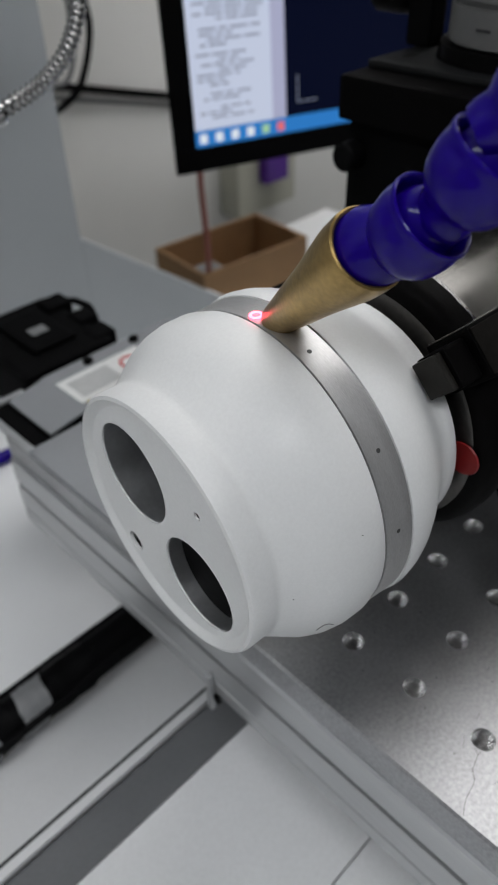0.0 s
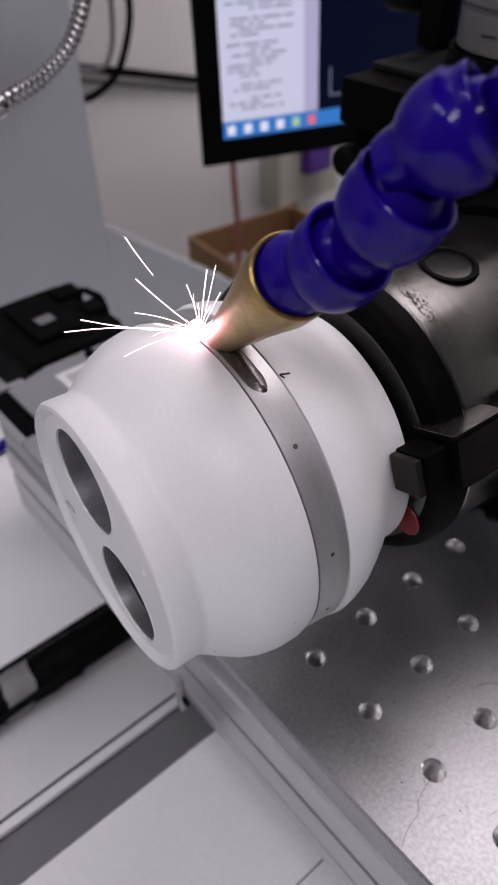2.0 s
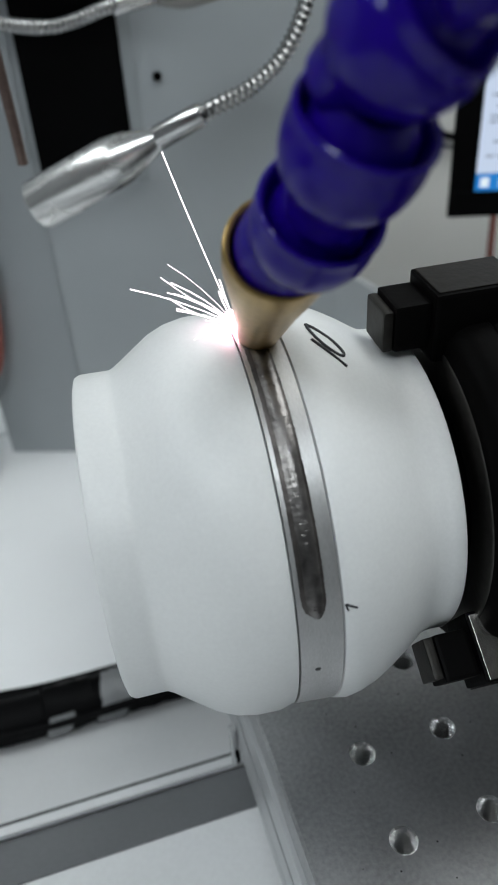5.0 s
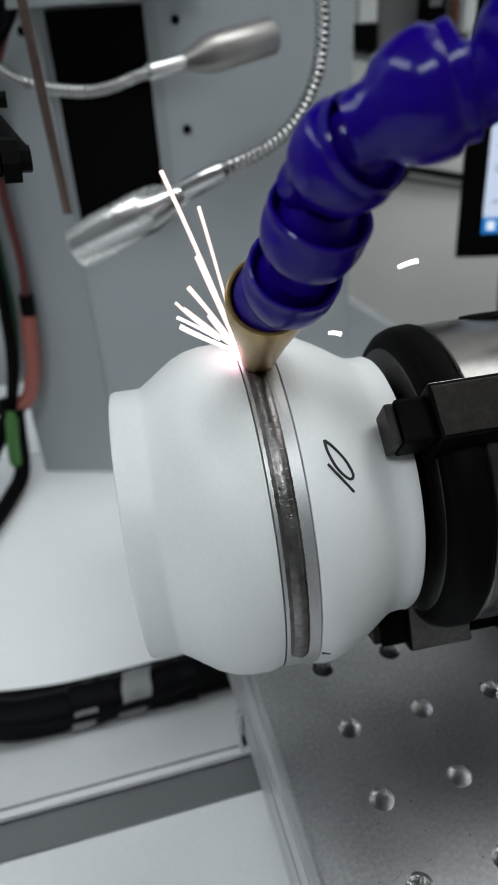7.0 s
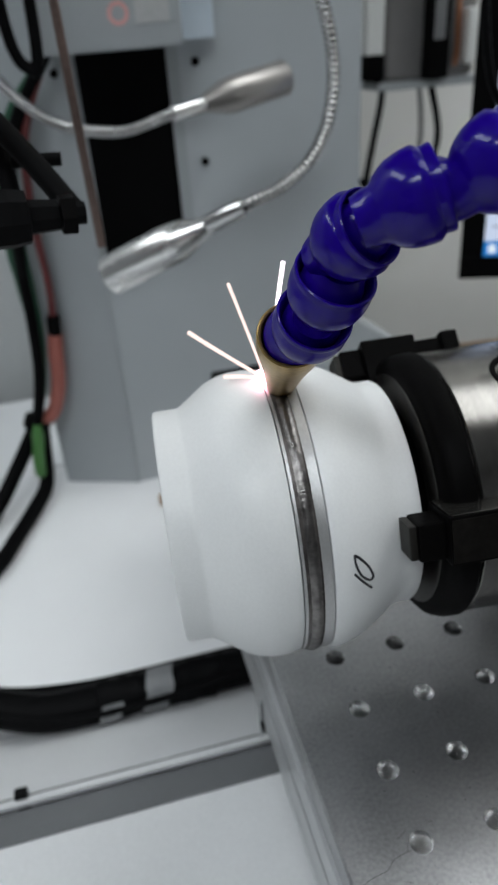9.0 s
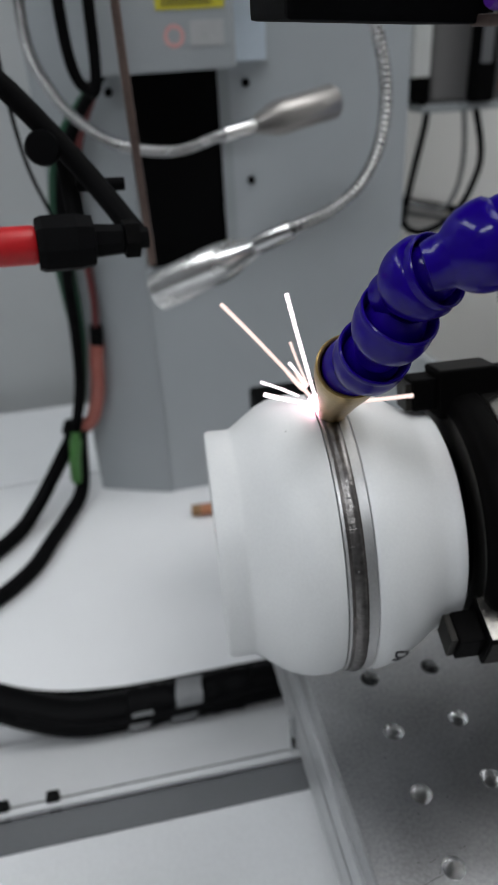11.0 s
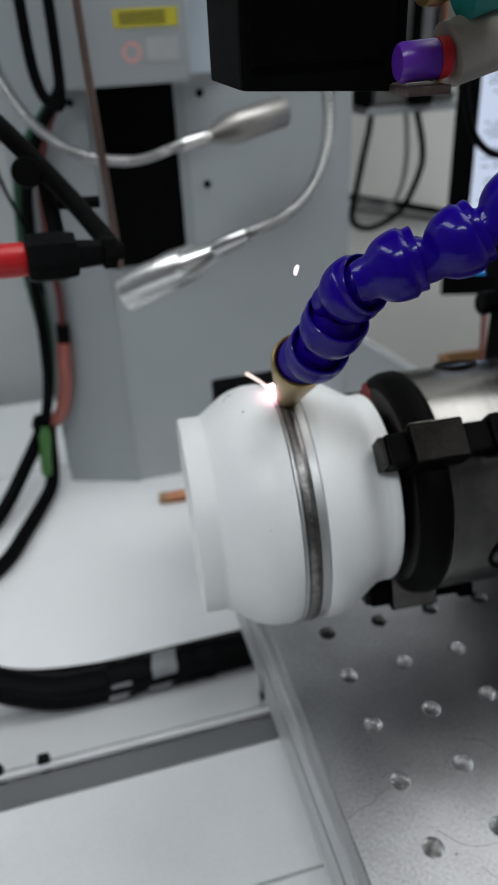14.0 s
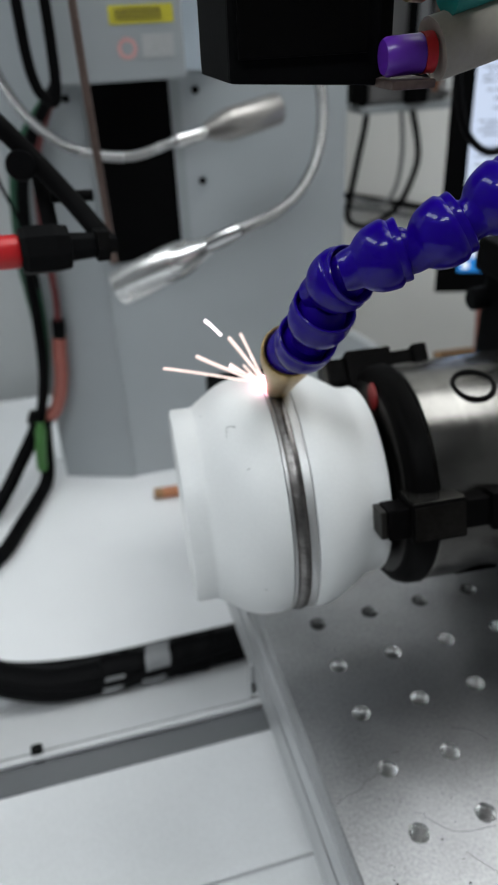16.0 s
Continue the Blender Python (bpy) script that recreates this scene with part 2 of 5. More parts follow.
def lathe(profile, n=48, bm=None, m=None, closed=False):
    """A body turned round the x axis: profile is rows of (x, radius)."""
    bm = bm or bmesh.new()
    rings = []
    for x, r in profile:
        if r < 1e-6:
            rings.append([bm.verts.new((x, 0, 0))])
        else:
            rings.append([bm.verts.new((x, r * math.cos(2 * math.pi * k / n), r * math.sin(2 * math.pi * k / n))) for k in range(n)])
    pairs = list(zip(rings, rings[1:])) + ([(rings[-1], rings[0])] if closed else [])
    for a, b in pairs:
        for k in range(n):
            q = [a[k % len(a)], a[(k + 1) % len(a)], b[(k + 1) % len(b)], b[k % len(b)]]
            q = list(dict.fromkeys(q))
            if len(q) > 2:
                bm.faces.new(q)
    if m is not None:
        bmesh.ops.transform(bm, matrix=m, verts=[v for ring in rings for v in ring])
    return bm


def smooth_points(points, steps=8):
    """A Catmull-Rom run through the points."""
    p = [Vector(q) for q in points]
    p = [p[0] * 2 - p[1]] + p + [p[-1] * 2 - p[-2]]
    out = []
    for i in range(1, len(p) - 2):
        for s in range(steps):
            t = s / steps
            a, b, c, d = p[i - 1], p[i], p[i + 1], p[i + 2]
            out.append(0.5 * (2 * b + (c - a) * t + (2 * a - 5 * b + 4 * c - d) * t * t + (3 * b - a - 3 * c + d) * t ** 3))
    out.append(p[-2])
    return out


def tube(points, radius, n=10, steps=8, bm=None, ribs=0.0, flat=1.0, taper=None, pitch=0.0):
    """A round cable along the points; ribs: depth of the rings of a flexible conduit."""
    bm = bm or bmesh.new()
    line = smooth_points(points, steps) if steps > 1 else [Vector(q) for q in points]
    if pitch:
        even, left = [line[0]], pitch / 2
        for a, c in zip(line, line[1:]):
            while (c - a).length >= left:
                a = a + (c - a).normalized() * left
                even.append(a)
                left = pitch / 2
            left -= (c - a).length
        line = even
    rings = []
    side = None
    for i, q in enumerate(line):
        ahead = (line[min(i + 1, len(line) - 1)] - line[max(i - 1, 0)]).normalized()
        side = (side - side.dot(ahead) * ahead).normalized() if side else ahead.orthogonal().normalized()
        up = ahead.cross(side)
        r = radius - (ribs if i % 2 else 0.0)
        if taper:
            r *= taper[0] + (taper[1] - taper[0]) * i / (len(line) - 1)
        rings.append([bm.verts.new(q + r * (math.cos(a) * side + flat * math.sin(a) * up)) for a in [2 * math.pi * k / n for k in range(n)]])
    for a, b in zip(rings, rings[1:]):
        for k in range(n):
            bm.faces.new((a[k], a[(k + 1) % n], b[(k + 1) % n], b[k]))
    bm.faces.new(rings[0])
    bm.faces.new(rings[-1])
    return bm


def cable(name, points, radius, mat, label, category="cable", group="", n=10, steps=8, ribs=0.0):
    ob = part(name, tube(points, radius, n, steps, ribs=ribs), mat, None, "", True)
    return tagged(ob, label, category, group)


def along(a, b):
    """A matrix at a whose x axis points to b."""
    a, b = Vector(a), Vector(b)
    return Matrix.Translation(a) @ (b - a).to_track_quat("X", "Z").to_matrix().to_4x4()


def prism(outline, axis, lo, hi, bevel=0.0):
    """An outline of (a, b) pairs pushed along an axis from lo to hi."""
    bm = bmesh.new()

    def at(a, b, c):
        return {"x": (c, a, b), "y": (a, c, b), "z": (a, b, c)}[axis]
    lower = [bm.verts.new(at(a, b, lo)) for a, b in outline]
    upper = [bm.verts.new(at(a, b, hi)) for a, b in outline]
    n = len(outline)
    for k in range(n):
        bm.faces.new((lower[k], lower[(k + 1) % n], upper[(k + 1) % n], upper[k]))
    bm.faces.new(lower)
    bm.faces.new(upper)
    if bevel:
        bmesh.ops.bevel(bm, geom=list(bm.edges), offset=bevel, segments=2, affect="EDGES", profile=0.7)
    return bm


# ---- the room ----
def structure(name, bm, mat, label):
    return tagged(part(name, bm, mat), label, name.split("_")[0], kind="structure")


structure("floor", box(-2.2, -2.4, -1.0, 1.7, 1.0, -0.95), FLOOR_GREY, "grey painted workshop floor under the machine")
# Closing surfaces out of view; their grey is set to cut bounce light.
structure("ceiling", box(-2.2, -2.4, 1.60, 1.7, 1.0, 1.65), ROOM_GREY, "unseen grey ceiling, toned to cut bounce light")
structure("wall_north", box(-2.2, 0.80, -0.95, 1.7, 0.90, 1.60), WALL_WHITE, "white painted wall behind the machine and monitor")
structure("wall_south", box(-2.2, -2.4, -0.95, 1.7, -2.3, 1.60), ROOM_GREY, "unseen grey wall opposite the machine, toned to cut bounce light")
# Unseen wall added in white so that the plate reflects it.
structure("wall_east", box(1.6, -2.3, -0.95, 1.7, 0.80, 1.60), WALL_WHITE, "unseen side wall kept white to reflect onto the plate")
structure("wall_west", box(-2.2, -2.3, -0.95, -2.1, 0.80, 1.60), ROOM_GREY, "unseen grey side wall, toned to cut bounce light")


# Fixtures made up to go with the unseen lamps.
def assumed_ceiling_light(x, y, sx, sy):
    t = thing("assumed_ceiling_light", "assumed rectangular ceiling light, out of view, with a frosted diffuser", "ceiling light", "ceiling lights", m=pose(x, y, 1.57))
    part("frame", box(-sx / 2, -sy / 2, -0.03, sx / 2, sy / 2, 0.03, 0.004), LABEL_WHITE, t)
    part("diffuser", box(-sx / 2 + 0.01, -sy / 2 + 0.01, -0.036, sx / 2 - 0.01, sy / 2 - 0.01, -0.031), glowing("assumed_diffuser_glow", (1, 1, 1), 2.5), t)


assumed_ceiling_light(-0.55, -0.85, 1.2, 0.3)
assumed_ceiling_light(-1.15, 0.25, 0.3, 1.2)
assumed_ceiling_light(0.98, 0.25, 1.1, 0.9)

# ---- machine bed, way covers and rail ----
bed = thing("machine_bed", "white painted machine bed under the column", "machine bed", m=pose(0, 0, 0))
part("bed_body", box(-0.75, 0.165, -0.95, 0.330, 0.455, -0.15, 0.012), BED_WHITE, bed)
part("bed_rear", box(-0.75, 0.4552, -0.95, 0.150, 0.610, -0.1502, 0.004), BED_WHITE, bed)
part("front_body", box(-0.75, -0.62, -0.95, 0.9, 0.16, -0.185, 0.006), BED_WHITE, bed)

side_table = thing("side_table", "white side table beside the machine bed under the monitor", "table")
part("table_top", box(0.345, 0.17, -0.255, 0.72, 0.615, -0.2225, 0.004), BED_WHITE, side_table)
for lx in (0.36, 0.66):
    for ly in (0.19, 0.565):
        part("leg", box(lx, ly, -0.949, lx + 0.035, ly + 0.035, -0.2555, 0.003), SECOND_GREY, side_table)

cover = thing("way_cover", "light grey sheet metal way cover with stepped sections", "machine cover")
part("rear_sheet", prism([(0.158, -0.158), (0.0675, -0.098), (0.0675, -0.1005), (0.158, -0.1605)], "x", -0.72, 0.060), COVER_LIGHT, cover)
part("seam_lip", prism([(0.0708, -0.0975), (0.0655, -0.0950), (0.0655, -0.0977), (0.0708, -0.1010)], "x", -0.72, 0.060), COVER_LIGHT, cover)
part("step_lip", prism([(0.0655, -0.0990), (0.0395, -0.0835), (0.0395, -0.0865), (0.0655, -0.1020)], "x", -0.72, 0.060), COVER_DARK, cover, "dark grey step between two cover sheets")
part("front_sheet", prism([(0.0393, -0.0845), (-0.0270, -0.0845), (-0.0270, -0.0875), (0.0393, -0.0875)], "x", -0.72, 0.060), COVER_LIGHT, cover)
part("end_sheet", prism([(-0.0276, -0.0862), (-0.60, -0.0862), (-0.60, -0.0892), (-0.0276, -0.0892)], "x", -0.72, 0.060), COVER_LIGHT, cover)
for sx in (-0.1415, -0.1655):
    part("slot", box(sx - 0.0030, 0.0690, -0.1040, sx + 0.0030, 0.0735, -0.0935, 0.0004), DARK_HOLE, cover, "small dark peg on the cover")
part("seam_gap", prism([(0.0738, -0.1004), (0.0712, -0.0987), (0.0712, -0.0990), (0.0738, -0.1007)], "x", -0.72, 0.060), DARK_HOLE, cover)
# Black block stands in for the shade of the notch here.
part("notch_shade", box(-0.0280, 0.0415, -0.0560, -0.0266, 0.0446, -0.0520, 0.0004), BLACK_PAINT, cover, "small black block for the dark notch beside the rail")
part("end_block", box(-0.0288, 0.0450, -0.0640, -0.0265, 0.0480, -0.0405, 0.0008), RAIL_METAL, cover)


def rail_profile():
    x0, x1, z0, z1 = -0.0262, 0.02, -0.053, -0.0128
    g = -0.0285
    return [(x1, z0), (x1, z1), (x0, z1), (x0, g + 0.0016), (x0 + 0.004, g + 0.0016), (x0 + 0.004, g - 0.0016), (x0, g - 0.0016),
            (x0, z0 + 0.009), (x0 + 0.001, z0 + 0.008), (x0, z0 + 0.007), (x0, z0)]


rail = thing("aluminium_rail", "satin aluminium extrusion with a dark groove under the plate edge", "rail")
part("profile", prism(rail_profile(), "y", -0.55, 0.187), RAIL_METAL, rail)
# Near-black lining that puts the groove's shade into colour.
part("groove_shade_strip", box(-0.0226, -0.55, -0.0299, -0.0216, 0.187, -0.0271), DARK_HOLE, rail)
part("under_beam", box(0.062, -0.55, -0.15, 0.110, 0.187, -0.0132), COVER_DARK, rail)

# ---- tapped plate ----
PITCH, HOLE_R = 0.025, 0.0032
CRACKS = ([(-0.0036, -0.0512), (-0.0100, -0.0526), (-0.0130, -0.0549), (-0.0190, -0.0560), (-0.0236, -0.0580)],
          [(0.030, -0.041), (0.036, -0.0435), (0.041, -0.050)], [(0.012, -0.085), (0.02, -0.098), (0.018, -0.11)], [(0.035, -0.09), (0.05, -0.1)], [(0.004, -0.070), (0.012, -0.078), (0.026, -0.080)])


def hole_mesh(bw, cx, cy, n, turns):
    prev = [bw.verts.new((cx + (HOLE_R + 0.0005) * math.cos(2 * math.pi * k / n), cy + (HOLE_R + 0.0005) * math.sin(2 * math.pi * k / n), 0)) for k in range(n)]
    levels = [(-0.0005, HOLE_R)]
    for q in range(turns):
        levels += [(-0.0005 - (q + 0.5) * 0.0105 / turns, HOLE_R - 0.0004), (-0.0005 - (q + 1) * 0.0105 / turns, HOLE_R)]
    for z, r in levels:
        ring = [bw.verts.new((cx + r * math.cos(2 * math.pi * k / n), cy + r * math.sin(2 * math.pi * k / n), z)) for k in range(n)]
        for k in range(n):
            bw.faces.new((prev[k], prev[(k + 1) % n], ring[(k + 1) % n], ring[k]))
        prev = ring
    bw.faces.new(prev)


def tapped_plate():
    x0, x1 = -0.0248, 0.4375
    t = thing("tapped_plate", "worn grey metal mounting plate with a grid of threaded holes", "mounting plate")
    n = 24
    bm = bmesh.new()
    i0, i1, j0, j1 = 0, 17, -20, 7
    for i in range(i0, i1 + 1):
        for j in range(j0, j1 + 1):
            cx, cy = i * PITCH, j * PITCH
            sq, ci = [], []
            for k in range(n):
                a = 2 * math.pi * k / n
                c, s = math.cos(a), math.sin(a)
                f = 0.5 * PITCH / max(abs(c), abs(s))
                sq.append(bm.verts.new((cx + c * f, cy + s * f, 0)))
                ci.append(bm.verts.new((cx + c * (HOLE_R + 0.0005), cy + s * (HOLE_R + 0.0005), 0)))
            for k in range(n):
                k2 = (k + 1) % n
                bm.faces.new((sq[k], sq[k2], ci[k2], ci[k]))
    # margins of the top beside the first row, and the sides
    xs, xe, ys, ye = -0.5 * PITCH, (i1 + 0.5) * PITCH, (j0 - 0.5) * PITCH, (j1 + 0.5) * PITCH

    def quad(*pts):
        bm.faces.new([bm.verts.new(p) for p in pts])
    quad((x0 + 0.0008, ys, 0), (xs, ys, 0), (xs, ye, 0), (x0 + 0.0008, ye, 0))
    quad((x0 + 0.0008, ys, 0), (x0 + 0.0008, ye, 0), (x0, ye, -0.0008), (x0, ys, -0.0008))
    quad((x0, ys, -0.0008), (x0, ye, -0.0008), (x0, ye, -0.0126), (x0, ys, -0.0126))
    quad((x0, ye, 0), (xe, ye, 0), (xe, ye, -0.0126), (x0, ye, -0.0126))
    quad((x0, ys, 0), (xe, ys, 0), (xe, ys, -0.0126), (x0, ys, -0.0126))
    quad((xe, ys, 0), (xe, ye, 0), (xe, ye, -0.0126), (xe, ys, -0.0126))
    quad((x0, ys, -0.0126), (xe, ys, -0.0126), (xe, ye, -0.0126), (x0, ye, -0.0126))
    part("plate_body", bm, PLATE_METAL, t)
    bw = bmesh.new()
    hole_mesh(bw, 0, 0, n, 9)
    one = part("threaded_hole", bw, THREAD_METAL, t, "bright threaded screw hole")
    bw = bmesh.new()
    for i in range(i0, i1 + 1):
        for j in range(j0, j1 + 1):
            if (i, j) == (0, 0):
                continue
            if i <= 10 and j >= -9:
                ob = new("threaded_hole", one.data)
                ob.parent, ob.location = t, (i * PITCH, j * PITCH, 0)
            else:
                hole_mesh(bw, i * PITCH, j * PITCH, 12, 1)
    tagged(part("far_threaded_holes", bw, THREAD_METAL, t), kind="stuff")
    rnd = random.Random(4)
    for _ in range(150):
        x, y, r = rnd.uniform(-0.015, 0.12), rnd.uniform(-0.16, 0.02), rnd.choice((0.00012, 0.00015, 0.0002, 0.00025, 0.0004))
        if math.hypot((x + 0.0125) % PITCH - 0.0125, (y + 0.0125) % PITCH - 0.0125) < 0.0055:
            continue
        bs = bmesh.new()
        bs.faces.new([bs.verts.new((x + r * math.cos(a) * rnd.uniform(0.7, 1.3), y + r * math.sin(a), 0.00012)) for a in [k * math.pi / 3.5 for k in range(7)]])
        part("pit", bs, BLACK_PAINT, t)
    for pts in CRACKS:
        part("scratch", tube([(x, y, 0.00004) for x, y in pts], 0.00008, 6, 6), INK_GREY, t)
    for _ in range(14):
        x, y, a, ln = rnd.uniform(-0.018, 0.04), rnd.uniform(-0.11, -0.042), rnd.uniform(0, 3.1), rnd.uniform(0.001, 0.0045)
        part("scratch", tube([(x, y, 0.00004), (x + ln * 0.5 * math.cos(a), y + ln * 0.5 * math.sin(a), 0.00005), (x + ln * math.cos(a + 0.1), y + ln * math.sin(a + 0.1), 0.00004)], 0.00006, 5, 3), INK_GREY, t)
    return t


tapped_plate()

# ---- the welded housing on its chuck ----
AXIS_AT = Vector((0.0, 0.0180, 0.0823))
AXIS_D = Vector((1, -0.083, 0.021)).normalized()
AXIS_U = Vector((0, 0, 1)).cross(AXIS_D).normalized()
AXIS_V = AXIS_D.cross(AXIS_U)
AXIS_M = Matrix.Translation(AXIS_AT) @ Matrix((AXIS_D, AXIS_U, AXIS_V)).transposed().to_4x4()
SPIN, SPIN_START = 17.6, 0.6
RING_L, RING_R, RING_RAD = -0.0228, -0.0148, 0.0440


def spun(t):
    return AXIS_M @ pose(0, 0, 0, max(0.0, t - SPIN_START) * SPIN)


def polar(x, r, degrees):
    a = radians(degrees)
    return Vector((x, r * math.cos(a), r * math.sin(a)))


housing = thing("welded_housing", "white round metal housing with two openings and a bare steel seam", "metal housing", m=AXIS_M)


def front_shell():
    # outer skin, from the seam to the rolled rim
    prof = [(RING_L, 0.0425), (RING_L - 0.0004, 0.0438), (-0.0262, 0.0446), (-0.0310, 0.0445), (-0.0350, 0.0437), (-0.0388, 0.0421), (-0.0422, 0.0398),
            (-0.0452, 0.0377), (-0.0470, 0.0365), (-0.0477, 0.0361), (-0.0483, 0.03585), (-0.0492, 0.0358), (-0.0548, 0.0359), (-0.0558, 0.0354), (-0.0561, 0.0345), (-0.0556, 0.0337),
            (-0.0549, 0.0331), (-0.0545, 0.0322)]
    return lathe(prof, 96)


def face_disc():
    """The flat front with two large openings, a small slot and pin holes, made by filling round loops."""
    bm = bmesh.new()
    xf = -0.0545
    loops = []

    def ring(cy, cz, ry, rz, n, turn=0.0):
        out = []
        for k in range(n):
            a = 2 * math.pi * k / n
            y, z = ry * math.cos(a), rz * math.sin(a)
            c, s = math.cos(turn), math.sin(turn)
            out.append(bm.verts.new((xf, cy + c * y - s * z, cz + s * y + c * z)))
        edges = [bm.edges.new((out[k], out[(k + 1) % n])) for k in range(n)]
        loops.append(out)
        return edges
    edges = ring(0, 0, 0.0322, 0.0322, 96)
    for cy, cz, r, n in HOLES:
        edges += ring(cy, cz, r, r, n)
    bmesh.ops.triangle_fill(bm, edges=edges, use_beauty=True)
    return bm, loops


HOLES = [(0.0117, 0.0093, 0.0140, 40), (-0.0125, -0.0114, 0.0134, 40), (0.0176, -0.0202, 0.0031, 20), (-0.0158, 0.0153, 0.0011, 12)]
DEPTHS = (0.022, 0.0046, 0.0008, 0.0004)
shell = part("front_shell", front_shell(), WHITE_COAT, housing, "white coated front shell with a rolled rim", True)
bm, loops = face_disc()
part("front_face", bm, WHITE_COAT, shell, "flat white face with two round openings")
for (cy, cz, r, n), deep in zip(HOLES, DEPTHS):
    m = pose(-0.0545, cy, cz)
    large = r > 0.005
    lip = 0.0004 if large else 0.0002
    part("opening_lip" if large else "hole_lip", lathe([(0.0001, r + lip * 2), (-0.00012, r + lip), (-0.00012, r), (0.0004, r - 0.0001)], n, m=m), WHITE_COAT, shell, "", True)
    part("opening_wall" if large else "hole_wall", lathe([(0.0004, r - 0.0001), (deep, r - 0.0001)], n, m=m), OPENING_METAL if large else WHITE_COAT, shell, "", True)
    # Black discs put the unlit depth of each hole into colour.
    part("opening_shade_disc" if large else "hole_shade_disc", lathe([(deep, r), (deep + 0.0003, 0.0)], n, m=m), BLACK_PAINT, shell, "black disc for the unlit depth of the opening" if large else "black disc for the shade in a small hole")

part("steel_band", lathe([(RING_L, 0.0424), (RING_L, RING_RAD), (RING_R, RING_RAD + 0.0004), (RING_R, 0.0424)], 120), RING_STEEL, housing, "bare turned steel seam band", True)
back_prof = [(RING_R, 0.0425), (RING_R + 0.0004, 0.0446), (-0.0120, 0.0451), (-0.0090, 0.0446), (-0.0055, 0.0434), (-0.0020, 0.0416), (0.0015, 0.0395), (0.0040, 0.0378), (0.0060, 0.0365), (0.0078, 0.0357), (0.0105, 0.0354), (0.0128, 0.0355), (0.0135, 0.0351), (0.0137, 0.0344), (0.0137, 0.028)]
part("rear_shell", lathe(back_prof, 96), WHITE_COAT, housing, "white coated rear shell", True)
for x, a in ((-0.0196, 108.9), (-0.0191, 143.6), (-0.0191, 170.6), (-0.0196, 262), (-0.0194, 330)):
    part("punch_mark", lathe([(0, 0.0008), (0.0003, 0.0005), (0.0003, 0)], 10, m=Matrix.Translation(polar(x, RING_RAD - 0.00005, a)) @ pose(0, 0, 0, a) @ pose(0, 0, 0, 0, 0, 90)), INK_GREY, housing)


def ink_stroke(points, width):
    """A pen line on the rear shell: points are (x, degrees)."""
    bm = tube([polar(x, rear_radius(x) + 0.00004, a) for x, a in points], width, 6, 5)
    return part("pen_mark", bm, INK, housing, "black hand-drawn pen mark")


def rear_radius(x):
    for (xa, ra), (xb, rb) in zip(back_prof[1:], back_prof[2:]):
        if xa <= x <= xb:
            return ra + (rb - ra) * (x - xa) / (xb - xa + 1e-9)
    return back_prof[1][1]


ink_stroke([(-0.0142, 89.0), (-0.0122, 90.1)], 0.00022)
ink_stroke([(-0.0142, 89.0), (-0.0138, 90.6)], 0.0002)
ink_stroke([(-0.0088, 15.5), (-0.0072, 17.5), (-0.0048, 22.0), (-0.0036, 26.5), (-0.0048, 27.5), (-0.0072, 24.0), (-0.0086, 19.0), (-0.0088, 15.5)], 0.00035)
ink_stroke([(-0.0092, 22.5), (-0.0070, 26.5), (-0.0042, 31.5)], 0.00035)
# faint half ring drawn on the front shell
bm = tube([polar(x, r + 0.00003, a) for x, r, a in ((-0.0390, 0.0420, 205), (-0.0387, 0.0422, 201.5), (-0.0380, 0.0425, 199.8), (-0.0368, 0.0430, 200.2), (-0.0356, 0.0435, 202))], 0.00008, 6, 5)
part("pen_mark", bm, INK_GREY, housing, "faint grey pen mark")
rnd = random.Random(9)
for k in range(6):
    x, a = rnd.uniform(-0.046, -0.024), rnd.uniform(0, 360)
    r = 0.0445 if x > -0.033 else 0.0445 - (-0.033 - x) * 0.55
    part("scuff", tube([polar(x, r - 0.0001, a), polar(x + rnd.uniform(-0.001, 0.001), r - 0.0001, a + rnd.uniform(0.2, 0.7))], 0.00014, 6, 3), GREY_TAPE, housing)

# weld seam laid down piece by piece as the housing turns
SEAM_STEP = 6.0
seam = []
